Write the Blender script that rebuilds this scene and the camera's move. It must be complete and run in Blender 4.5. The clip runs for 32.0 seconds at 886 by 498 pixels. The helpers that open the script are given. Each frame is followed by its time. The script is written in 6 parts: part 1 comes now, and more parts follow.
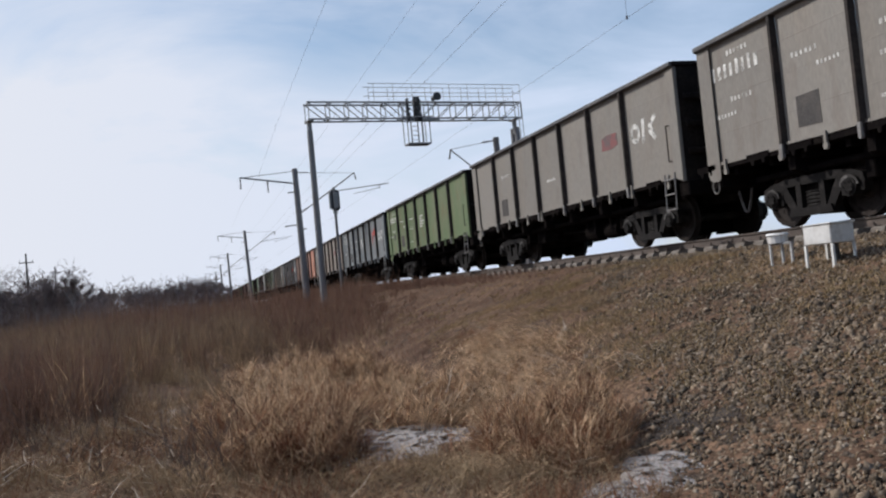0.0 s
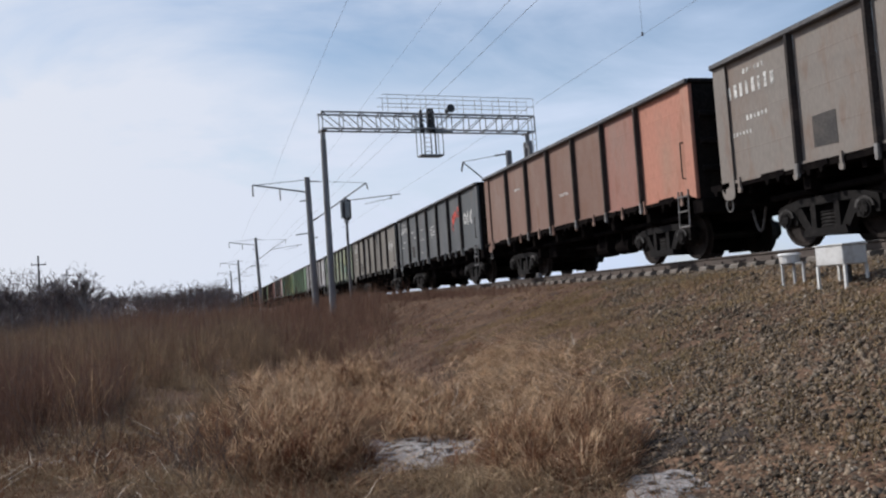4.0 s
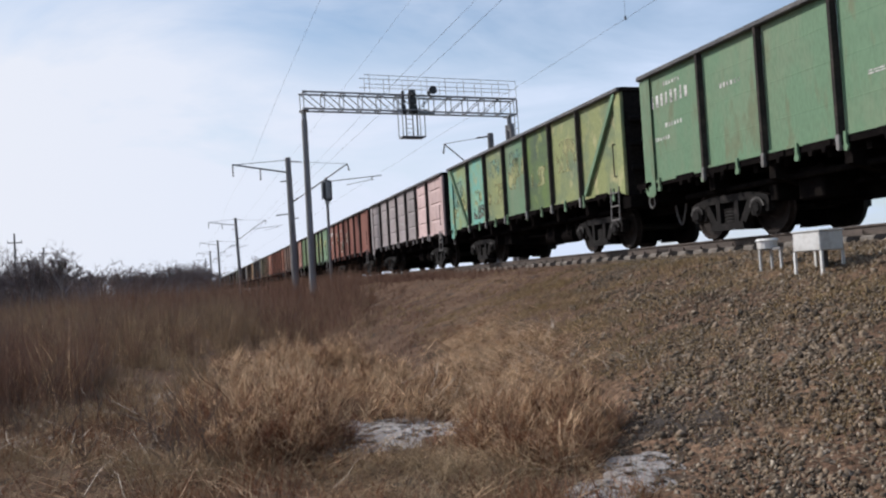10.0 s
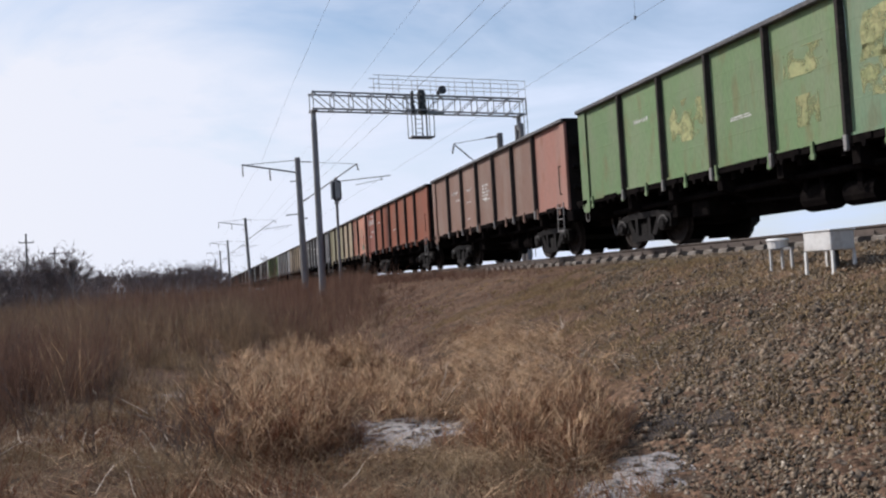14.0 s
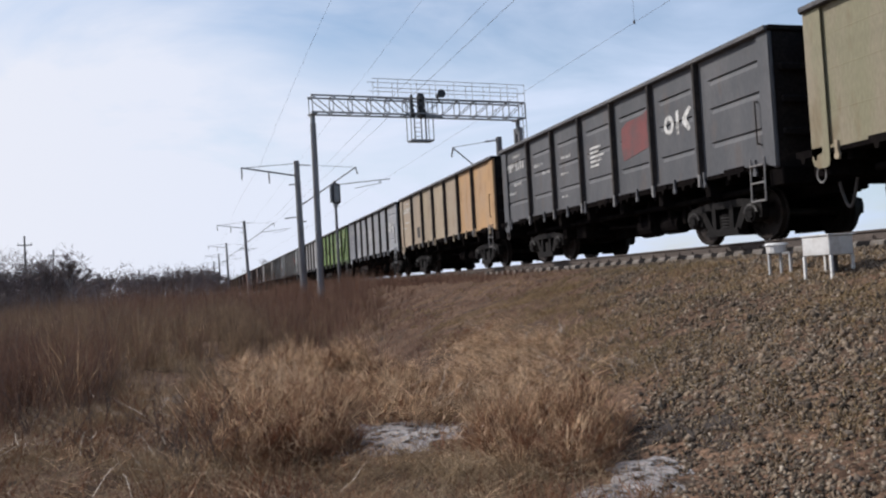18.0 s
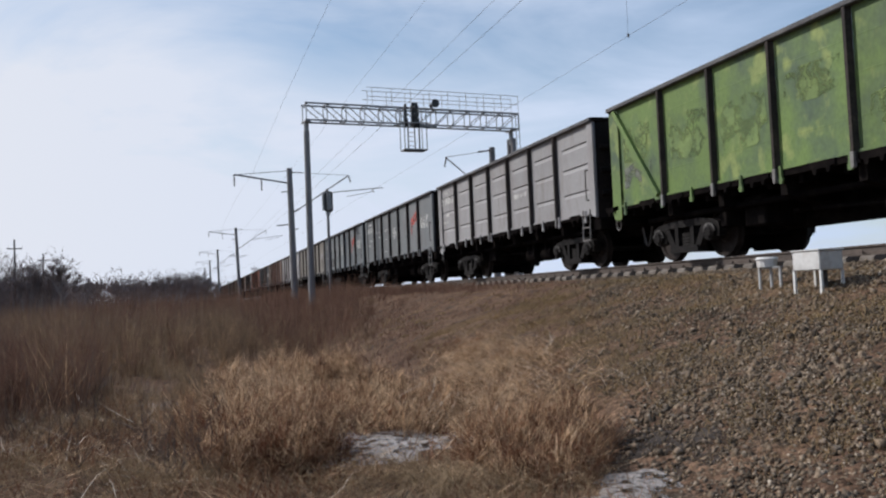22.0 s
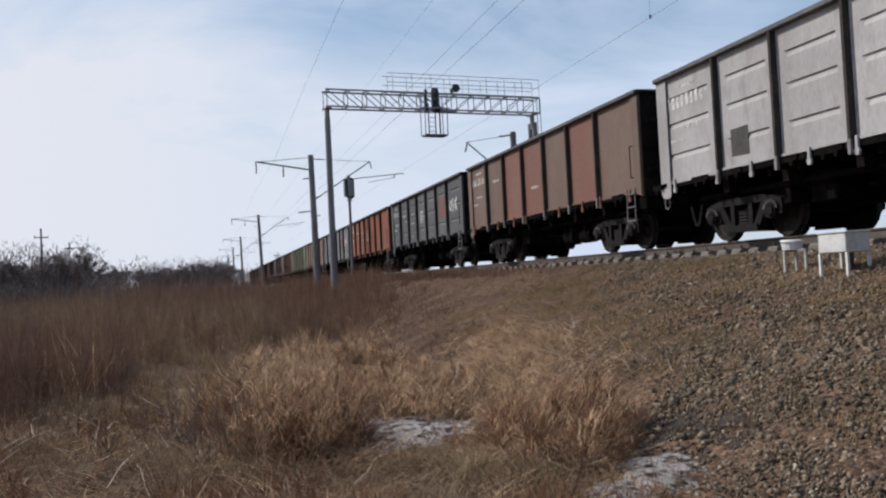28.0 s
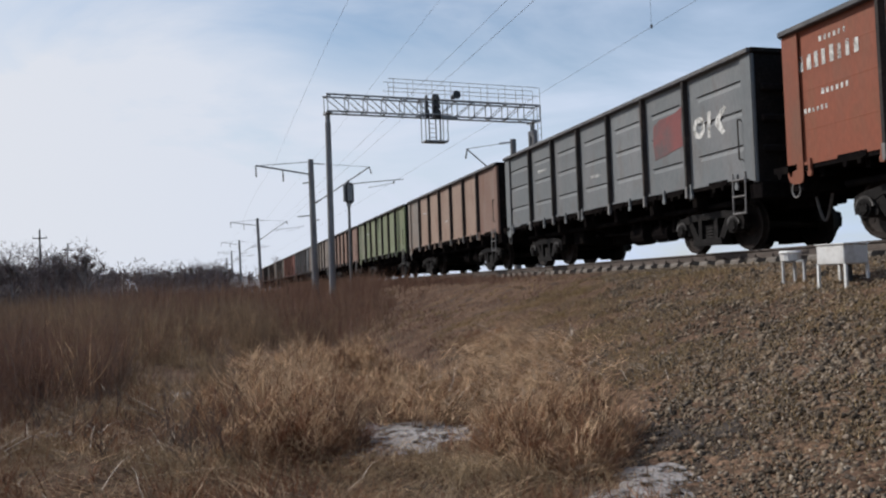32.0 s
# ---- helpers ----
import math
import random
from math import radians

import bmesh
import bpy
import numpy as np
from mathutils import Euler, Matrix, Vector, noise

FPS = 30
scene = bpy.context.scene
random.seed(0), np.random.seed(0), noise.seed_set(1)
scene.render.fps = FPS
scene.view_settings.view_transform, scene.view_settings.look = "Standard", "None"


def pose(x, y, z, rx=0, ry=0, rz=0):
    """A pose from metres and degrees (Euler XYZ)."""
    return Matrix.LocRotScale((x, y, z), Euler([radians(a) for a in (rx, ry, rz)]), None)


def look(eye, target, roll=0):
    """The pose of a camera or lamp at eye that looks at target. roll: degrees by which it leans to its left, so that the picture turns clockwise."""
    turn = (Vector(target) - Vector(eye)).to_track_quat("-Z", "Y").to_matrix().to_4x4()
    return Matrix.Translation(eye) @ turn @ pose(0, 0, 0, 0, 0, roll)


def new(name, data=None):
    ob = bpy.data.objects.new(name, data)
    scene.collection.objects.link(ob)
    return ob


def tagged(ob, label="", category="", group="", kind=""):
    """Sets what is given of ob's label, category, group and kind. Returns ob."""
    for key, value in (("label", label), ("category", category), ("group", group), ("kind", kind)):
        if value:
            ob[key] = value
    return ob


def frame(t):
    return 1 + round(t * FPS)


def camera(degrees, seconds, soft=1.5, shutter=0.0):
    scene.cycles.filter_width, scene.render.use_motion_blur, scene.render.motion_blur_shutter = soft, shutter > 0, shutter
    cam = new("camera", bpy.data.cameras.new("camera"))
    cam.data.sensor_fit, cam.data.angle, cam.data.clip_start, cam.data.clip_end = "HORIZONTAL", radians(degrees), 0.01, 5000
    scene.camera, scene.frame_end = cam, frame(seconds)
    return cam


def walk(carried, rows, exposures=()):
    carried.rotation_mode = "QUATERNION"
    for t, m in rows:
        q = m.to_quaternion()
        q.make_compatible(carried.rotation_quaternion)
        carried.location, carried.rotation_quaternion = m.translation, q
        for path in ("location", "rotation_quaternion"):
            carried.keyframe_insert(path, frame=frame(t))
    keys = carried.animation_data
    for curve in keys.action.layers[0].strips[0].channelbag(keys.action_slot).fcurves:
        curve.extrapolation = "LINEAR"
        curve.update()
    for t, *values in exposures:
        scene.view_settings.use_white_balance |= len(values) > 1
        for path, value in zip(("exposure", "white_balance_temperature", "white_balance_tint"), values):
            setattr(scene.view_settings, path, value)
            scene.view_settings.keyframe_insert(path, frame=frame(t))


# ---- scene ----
# World: y runs along the railway away from the camera, x to the right across it, the field is at z = 0.
EYE = (0.0, 0.0, 1.5)
# seconds, yaw, pitch, roll of the hand-held camera
TURNS = [
    (0.0, -15.971, 2.462, 5.285),
    (0.5, -15.913, 2.337, 5.057),
    (1.0, -15.830, 2.425, 4.843),
    (1.5, -15.713, 2.717, 4.808),
    (2.0, -15.682, 2.335, 4.906),
    (2.5, -15.435, 2.323, 4.953),
    (3.0, -15.427, 2.766, 4.756),
    (3.5, -15.309, 3.249, 4.389),
    (5.5, -15.845, 3.198, 2.832),
    (6.0, -15.611, 2.992, 3.280),
    (6.5, -15.544, 2.823, 3.360),
    (7.0, -15.851, 2.612, 3.188),
    (7.5, -15.931, 2.373, 3.230),
    (8.0, -15.706, 2.077, 3.228),
    (8.5, -16.083, 2.166, 3.301),
    (9.0, -16.631, 2.155, 3.261),
    (9.5, -16.534, 2.157, 3.238),
    (10.0, -16.670, 2.026, 3.377),
    (10.5, -16.596, 2.016, 3.421),
    (11.0, -16.703, 2.215, 3.465),
    (11.5, -16.538, 2.026, 3.583),
    (12.0, -16.403, 1.756, 3.567),
    (12.5, -16.668, 1.845, 3.475),
    (13.0, -16.072, 1.741, 3.245),
    (13.5, -16.202, 2.219, 3.373),
    (14.0, -16.049, 2.057, 3.354),
    (14.5, -15.950, 2.171, 3.349),
    (16.5, -15.994, 1.888, 3.333),
    (17.0, -16.039, 2.167, 3.141),
    (17.5, -16.226, 2.387, 3.264),
    (18.0, -16.134, 2.292, 3.198),
    (18.5, -16.304, 2.070, 3.250),
    (19.0, -16.338, 2.091, 3.370),
    (19.5, -16.269, 2.428, 3.317),
    (20.0, -16.218, 2.592, 3.047),
    (20.5, -16.203, 3.212, 2.894),
    (21.0, -16.535, 3.042, 2.622),
    (21.5, -16.361, 2.976, 2.418),
    (22.0, -16.723, 2.903, 2.418),
    (22.5, -16.800, 3.007, 2.435),
    (23.0, -16.849, 2.941, 2.234),
    (23.5, -16.701, 2.865, 2.625),
    (24.0, -16.180, 2.836, 3.261),
    (24.5, -15.716, 2.840, 3.646),
    (25.0, -15.413, 2.953, 3.647),
    (25.5, -15.340, 2.741, 3.326),
    (27.5, -15.191, 2.537, 2.992),
    (28.0, -15.252, 1.990, 2.825),
    (28.5, -15.165, 1.751, 2.707),
    (29.0, -15.266, 2.066, 2.806),
    (29.5, -15.492, 2.320, 2.613),
    (30.0, -15.722, 2.224, 2.430),
    (30.5, -15.487, 2.348, 2.405),
    (31.0, -15.477, 2.446, 2.227),
    (31.5, -15.306, 2.454, 2.205),
    (32.0, -15.370, 2.402, 2.034),
]
cam = camera(54.7, 32.0, soft=2.2)
walk(cam, [(t, pose(*EYE, 90 + p, r, yaw)) for t, yaw, p, r in TURNS],
     exposures=[(0, -0.06, 6360, 10), (6, -0.1, 6300, 10), (9, 0.0, 6350, 10), (13, 0.08, 6420, 12), (19, 0.0, 6360, 11), (22, -0.08, 6330, 10), (25, -0.13, 6360, 10), (28, -0.08, 6420, 10), (32, -0.13, 6430, 9)])

# metres that the train has gone by, second by second
GONE = [
    (0.0, -14.05), (1.0, -0.02), (2.0, 13.70), (3.0, 27.81), (4.0, 41.67), (5.0, 55.49),
    (6.0, 69.19), (7.0, 82.86), (8.0, 96.39), (9.0, 109.88), (10.0, 123.12), (11.0, 136.31),
    (12.0, 149.33), (13.0, 162.23), (14.0, 175.25), (15.0, 188.01), (16.0, 200.68), (17.0, 213.25),
    (18.0, 225.38), (19.0, 238.24), (20.0, 250.37), (21.0, 262.19), (22.0, 274.78), (23.0, 286.79),
    (24.0, 298.48), (25.0, 310.45), (26.0, 322.07), (27.0, 333.73), (28.0, 345.52), (29.0, 356.71),
    (30.0, 368.51), (31.0, 379.87), (32.0, 391.45),
]

# ---- light ----
SUN_ELEV, SUN_AZ = radians(38), radians(-52)   # azimuth from the track's far end, to the left
world = bpy.data.worlds.new("sky")
scene.world = world
world.use_nodes = True
wn, wl = world.node_tree.nodes, world.node_tree.links
wn.clear()
w_out = wn.new("ShaderNodeOutputWorld")
w_bg = wn.new("ShaderNodeBackground")
w_bg.inputs["Strength"].default_value = 0.12
sky = wn.new("ShaderNodeTexSky")
sky.sky_type, sky.sun_disc = "NISHITA", False
sky.sun_elevation, sky.sun_rotation = SUN_ELEV, SUN_AZ
sky.air_density, sky.dust_density, sky.ozone_density = 1.2, 0.5, 2.4
# thin high cloud: a white veil, thick low down and towards the sun, broken higher up and thin on the far side of the sky
w_co = wn.new("ShaderNodeTexCoord")


def w_range(source, a, b, lo, hi, smooth=False):
    q = wn.new("ShaderNodeMapRange")
    q.interpolation_type = "SMOOTHSTEP" if smooth else "LINEAR"
    q.inputs["From Min"].default_value, q.inputs["From Max"].default_value = a, b
    q.inputs["To Min"].default_value, q.inputs["To Max"].default_value = lo, hi
    wl.new(source, q.inputs["Value"])
    return q.outputs[0]


def w_math(op, a, b, clamp=False):
    q = wn.new("ShaderNodeMath")
    q.operation, q.use_clamp = op, clamp
    for s, v in zip(q.inputs, (a, b)):
        if isinstance(v, float):
            s.default_value = v
        else:
            wl.new(v, s)
    return q.outputs[0]


w_map = wn.new("ShaderNodeMapping")
w_map.inputs["Scale"].default_value = (1.0, 1.0, 3.4)
w_map.inputs["Location"].default_value = (0.4, 0.15, 0.0)
wl.new(w_co.outputs["Generated"], w_map.inputs["Vector"])
w_noise = wn.new("ShaderNodeTexNoise")
w_noise.inputs["Scale"].default_value, w_noise.inputs["Detail"].default_value, w_noise.inputs["Roughness"].default_value = 2.6, 7, 0.55
w_noise.inputs["Distortion"].default_value = 0.5
wl.new(w_map.outputs["Vector"], w_noise.inputs["Vector"])
w_sep = wn.new("ShaderNodeSeparateXYZ")
wl.new(w_co.outputs["Generated"], w_sep.inputs[0])
w_dot = wn.new("ShaderNodeVectorMath")
w_dot.operation = "DOT_PRODUCT"
w_dot.inputs[1].default_value = (math.sin(SUN_AZ), math.cos(SUN_AZ), 0.0)
wl.new(w_co.outputs["Generated"], w_dot.inputs[0])
w_low = w_range(w_sep.outputs["Z"], 0.10, 0.31, 0.97, 0.36, True)
w_sunny = w_range(w_dot.outputs["Value"], -0.75, 0.15, 0.12, 1.0, True)
w_side = w_range(w_dot.outputs["Value"], 0.46, 0.8, 0.0, 0.7, True)
w_cloud = w_range(w_noise.outputs["Fac"], 0.36, 0.64, -0.34, 0.34)
w_veil = w_math("ADD", w_math("ADD", w_math("MULTIPLY", w_low, w_sunny), w_side), w_cloud, True)
w_veil = w_math("MULTIPLY", w_veil, w_range(w_dot.outputs["Value"], -0.5, 0.0, 0.06, 1.0, True))
w_white = wn.new("ShaderNodeMix")
w_white.data_type = "RGBA"
w_white.inputs[6].default_value, w_white.inputs[7].default_value = (5.0, 6.1, 8.1, 1), (6.75, 6.95, 7.55, 1)
wl.new(w_range(w_dot.outputs["Value"], -0.15, 0.75, 0.0, 1.0), w_white.inputs[0])
w_mix = wn.new("ShaderNodeMix")
w_mix.data_type = "RGBA"
wl.new(w_veil, w_mix.inputs[0])
wl.new(sky.outputs[0], w_mix.inputs[6])
wl.new(w_white.outputs[2], w_mix.inputs[7])
wl.new(w_mix.outputs[2], w_bg.inputs["Color"])
wl.new(w_bg.outputs[0], w_out.inputs["Surface"])

sun_data = bpy.data.lights.new("sun", "SUN")
sun_data.energy, sun_data.angle, sun_data.color = 4.1, radians(1.0), (1.0, 0.935, 0.86)
sun = new("sun", sun_data)
sd = Vector((math.sin(SUN_AZ) * math.cos(SUN_ELEV), math.cos(SUN_AZ) * math.cos(SUN_ELEV), math.sin(SUN_ELEV)))
sun.matrix_world = look(sd * 50, (0, 0, 0))
scene.view_settings.exposure = 0.0


# ---- materials ----
def mat(name, base, second=None, rough=0.8, metal=0.0, scale=3.0, amount=0.5, stretch=(1, 1, 1),
        third=None, fine=40.0, fine_amount=0.25, bump=0.15, island=False, rnd=0.12, specular=0.3, missing=0.0, thin=0.0, flake=6.0):
    """Two noises mix base, second and third; a fine grain and a bump; each object or island varies a little."""
    m = bpy.data.materials.new(name)
    m.use_nodes = True
    n, l = m.node_tree.nodes, m.node_tree.links
    b = n["Principled BSDF"]
    b.inputs["Roughness"].default_value, b.inputs["Metallic"].default_value = rough, metal
    b.inputs["Specular IOR Level"].default_value = specular
    second = second or tuple(c * 0.7 for c in base)
    co = n.new("ShaderNodeTexCoord")
    if island:
        var = n.new("ShaderNodeNewGeometry").outputs["Random Per Island"]
    else:
        var = n.new("ShaderNodeObjectInfo").outputs["Random"]
    shift = n.new("ShaderNodeVectorMath")
    shift.operation = "SCALE"
    shift.inputs[0].default_value = (37.0, 53.0, 71.0)
    l.new(var, shift.inputs["Scale"])
    add = n.new("ShaderNodeVectorMath")
    l.new(co.outputs["Object"], add.inputs[0])
    l.new(shift.outputs[0], add.inputs[1])
    mp = n.new("ShaderNodeMapping")
    mp.inputs["Scale"].default_value = stretch
    l.new((co.outputs["Object"] if island else add.outputs[0]), mp.inputs["Vector"])
    t1 = n.new("ShaderNodeTexNoise")
    t1.inputs["Scale"].default_value, t1.inputs["Detail"].default_value, t1.inputs["Roughness"].default_value = scale, 6, 0.62
    l.new(mp.outputs[0], t1.inputs["Vector"])
    r1 = n.new("ShaderNodeMapRange")
    r1.inputs["From Min"].default_value, r1.inputs["From Max"].default_value = 0.62 - 0.34 * amount, 0.78 - 0.2 * amount
    l.new(t1.outputs["Fac"], r1.inputs["Value"])
    x1 = n.new("ShaderNodeMix")
    x1.data_type = "RGBA"
    x1.inputs[6].default_value, x1.inputs[7].default_value = (*base, 1), (*second, 1)
    l.new(r1.outputs[0], x1.inputs[0])
    colour = x1.outputs[2]
    t2 = n.new("ShaderNodeTexNoise")
    t2.inputs["Scale"].default_value, t2.inputs["Detail"].default_value = fine, 4
    l.new(mp.outputs[0], t2.inputs["Vector"])
    if third:
        r3 = n.new("ShaderNodeMapRange")
        r3.inputs["From Min"].default_value, r3.inputs["From Max"].default_value = 0.56, 0.68
        t3 = n.new("ShaderNodeTexNoise")
        t3.inputs["Scale"].default_value, t3.inputs["Detail"].default_value = scale * 2.3, 8
        l.new(mp.outputs[0], t3.inputs["Vector"])
        l.new(t3.outputs["Fac"], r3.inputs["Value"])
        x3 = n.new("ShaderNodeMix")
        x3.data_type = "RGBA"
        x3.inputs[7].default_value = (*third, 1)
        l.new(colour, x3.inputs[6])
        l.new(r3.outputs[0], x3.inputs[0])
        colour = x3.outputs[2]
    hsv = n.new("ShaderNodeHueSaturation")
    v1 = n.new("ShaderNodeMapRange")
    v1.inputs["To Min"].default_value, v1.inputs["To Max"].default_value = 1 - rnd, 1 + rnd
    l.new(var, v1.inputs["Value"])
    v2 = n.new("ShaderNodeMapRange")
    v2.inputs["From Min"].default_value, v2.inputs["From Max"].default_value = 0.3, 0.7
    v2.inputs["To Min"].default_value, v2.inputs["To Max"].default_value = 1 - fine_amount, 1 + fine_amount
    l.new(t2.outputs["Fac"], v2.inputs["Value"])
    mul = n.new("ShaderNodeMath")
    mul.operation = "MULTIPLY"
    l.new(v1.outputs[0], mul.inputs[0])
    l.new(v2.outputs[0], mul.inputs[1])
    l.new(mul.outputs[0], hsv.inputs["Value"])
    l.new(colour, hsv.inputs["Color"])
    l.new(hsv.outputs[0], b.inputs["Base Color"])
    if bump:
        bp = n.new("ShaderNodeBump")
        bp.inputs["Strength"].default_value, bp.inputs["Distance"].default_value = bump, 0.02
        l.new(t2.outputs["Fac"], bp.inputs["Height"])
        l.new(bp.outputs[0], b.inputs["Normal"])
    if thin:
        tl = n.new("ShaderNodeBsdfTranslucent")
        l.new(hsv.outputs[0], tl.inputs["Color"])
        mx = n.new("ShaderNodeMixShader")
        mx.inputs[0].default_value = thin
        l.new(b.outputs[0], mx.inputs[1])
        l.new(tl.outputs[0], mx.inputs[2])
        l.new(mx.outputs[0], n["Material Output"].inputs["Surface"])
    if missing:
        t4 = n.new("ShaderNodeTexNoise")
        t4.inputs["Scale"].default_value, t4.inputs["Detail"].default_value, t4.inputs["Roughness"].default_value = flake, 5, 0.6
        l.new(mp.outputs[0], t4.inputs["Vector"])
        r4 = n.new("ShaderNodeMapRange")
        r4.inputs["From Min"].default_value, r4.inputs["From Max"].default_value = 0.5 - 0.3 * (1 - missing), 0.62 - 0.12 * (1 - missing)
        l.new(t4.outputs["Fac"], r4.inputs["Value"])
        clear = n.new("ShaderNodeBsdfTransparent")
        mixer = n.new("ShaderNodeMixShader")
        l.new(r4.outputs[0], mixer.inputs[0])
        l.new(clear.outputs[0], mixer.inputs[1])
        l.new(b.outputs[0], mixer.inputs[2])
        l.new(mixer.outputs[0], n["Material Output"].inputs["Surface"])
    return m


RUST = (0.16, 0.075, 0.04)
DUST = (0.20, 0.17, 0.14)
GREYRUST = (0.13, 0.10, 0.085)


def paint(name, base, worn=None, rust=RUST, amount=0.5):
    return mat(name, base, worn or tuple(0.6 * c + 0.4 * d for c, d in zip(base, DUST)), rough=0.65, scale=0.8, amount=amount,
               stretch=(1, 1.6, 0.55), third=tuple(0.35 * a + 0.65 * b for a, b in zip(rust, base)), fine=16, fine_amount=0.1, bump=0.05, rnd=0.09)


def camo(name, base, second, third):
    """Paint patched over in several broad coats."""
    return mat(name, base, second, rough=0.65, scale=0.9, amount=0.6, stretch=(1, 1.1, 0.9), third=third, fine=14, fine_amount=0.12, bump=0.06, rnd=0.1)


P = {
    "taupe": paint("paint_taupe", (0.188, 0.176, 0.16), rust=GREYRUST),
    "slate": paint("paint_slate", (0.074, 0.077, 0.085), (0.105, 0.105, 0.112), GREYRUST),
    "bluegrey": paint("paint_bluegrey", (0.265, 0.275, 0.295), (0.3, 0.3, 0.315), GREYRUST),
    "light": paint("paint_light_grey", (0.36, 0.35, 0.355), (0.28, 0.265, 0.265), GREYRUST),
    "mauve": paint("paint_mauve_grey", (0.33, 0.29, 0.295), (0.24, 0.215, 0.215), GREYRUST),
    "pink": paint("paint_faded_pink", (0.56, 0.42, 0.41), (0.5, 0.36, 0.34)),
    "brown": paint("paint_brown", (0.185, 0.112, 0.088), (0.21, 0.148, 0.122)),
    "greybrown": paint("paint_grey_brown", (0.20, 0.178, 0.16), (0.19, 0.145, 0.12)),
    "oxide": paint("paint_oxide_red", (0.19, 0.062, 0.046), (0.235, 0.1, 0.074)),
    "orange": paint("paint_orange", (0.205, 0.06, 0.032), (0.165, 0.07, 0.044)),
    "salmon": paint("paint_salmon", (0.42, 0.19, 0.135), (0.35, 0.20, 0.145)),
    "ochre": paint("paint_ochre", (0.42, 0.26, 0.13), (0.36, 0.25, 0.165)),
    "beige": paint("paint_beige", (0.33, 0.268, 0.19), (0.26, 0.21, 0.16)),
    "olive": paint("paint_olive", (0.22, 0.205, 0.13), (0.26, 0.22, 0.16)),
    "green": paint("paint_green", (0.122, 0.215, 0.13), (0.165, 0.22, 0.14)),
    "midgreen": paint("paint_mid_green", (0.135, 0.165, 0.088), (0.165, 0.175, 0.115)),
    "lime": camo("paint_lime", (0.12, 0.185, 0.055), (0.066, 0.1, 0.062), (0.2, 0.25, 0.085)),
    "motley": camo("paint_motley_green", (0.25, 0.28, 0.12), (0.14, 0.19, 0.12), (0.4, 0.38, 0.2)),
    "teal": camo("paint_turquoise_patched", (0.15, 0.37, 0.31), (0.25, 0.28, 0.11), (0.3, 0.33, 0.2)),
    "dusky": paint("paint_dusky_red_brown", (0.30, 0.145, 0.115), (0.27, 0.165, 0.135)),
    "sand": paint("paint_sand", (0.33, 0.265, 0.195), (0.28, 0.235, 0.19)),
    "steel": paint("paint_steel_grey", (0.152, 0.17, 0.184), (0.128, 0.135, 0.142), GREYRUST),
    "patched": camo("paint_patched_grey_green", (0.19, 0.205, 0.15), (0.105, 0.145, 0.13), (0.31, 0.31, 0.19)),
    "leaf": paint("paint_leaf_green", (0.122, 0.195, 0.09), (0.155, 0.195, 0.115)),
    "tan": paint("paint_faded_tan", (0.27, 0.19, 0.15), (0.30, 0.22, 0.175)),
    "moss": paint("paint_moss_green", (0.095, 0.135, 0.065), (0.13, 0.145, 0.085)),
    "lead": paint("paint_lead_grey", (0.138, 0.15, 0.158), (0.165, 0.168, 0.174), GREYRUST),
    "gunmetal": paint("paint_gunmetal", (0.086, 0.093, 0.1), (0.12, 0.123, 0.128), GREYRUST),
    "ash": paint("paint_ash_grey", (0.275, 0.272, 0.278), (0.225, 0.21, 0.21), GREYRUST),
    "umber": paint("paint_umber", (0.125, 0.083, 0.066), (0.15, 0.105, 0.085)),
    "brick": paint("paint_dull_brick", (0.16, 0.07, 0.053), (0.15, 0.085, 0.066)),
    "dullgreen": paint("paint_dull_green", (0.17, 0.20, 0.12), (0.2, 0.2, 0.15)),
}
# one near-black brown for the posts of every wagon, whatever its paint
M_POST = mat("dark_brown_steel", (0.036, 0.032, 0.031), (0.062, 0.05, 0.045), rough=0.8, scale=3, fine=25, rnd=0.15, specular=0.1)
M_TOPRAIL = mat("dusty_top_rail", (0.075, 0.075, 0.08), (0.13, 0.125, 0.122), rough=0.7, scale=2.5, fine=25, stretch=(1, .5, 1))
# the deep shade beneath the wagons is put into this black
M_UNDER = mat("underframe_shade_black", (0.008, 0.007, 0.0072), (0.014, 0.012, 0.011), rough=1.0, scale=4, fine=30, specular=0.0)
# the shade of the gaps between wagons, put into the end walls' colour
M_ENDSHADE = mat("shade_dark_wagon_end", (0.015, 0.013, 0.0125), (0.026, 0.021, 0.018), rough=0.9, scale=2.5, fine=20, specular=0.05)
M_BOGIE = mat("sooty_cast_steel", (0.008, 0.007, 0.007), (0.03, 0.026, 0.025), rough=0.6, scale=9, amount=0.25, fine=35, bump=0.3, specular=0.12)
M_WHEEL = mat("rolled_wheel_steel", (0.018, 0.014, 0.013), (0.035, 0.027, 0.024), rough=0.6, metal=0.3, scale=4, fine=30, specular=0.2)
M_HOSE = mat("grey_rubber", (0.09, 0.085, 0.083), (0.14, 0.13, 0.125), rough=0.6, scale=8, bump=0.05)
M_LADDER = mat("worn_grey_ladder", (0.2, 0.195, 0.195), (0.12, 0.11, 0.105), rough=0.7, scale=5)
# worn steel, paled to carry the glint over the axle boxes
M_SADDLE = mat("worn_saddle_glint_steel", (0.04, 0.037, 0.036), (0.17, 0.165, 0.16), rough=0.5, metal=0.6, scale=5, amount=0.5, fine=30, bump=0.1)
M_WHITE = mat("chalky_white_marking", (0.60, 0.60, 0.58), (0.42, 0.41, 0.39), rough=0.8, scale=9, amount=0.45, fine=40, rnd=0.05, missing=0.35)
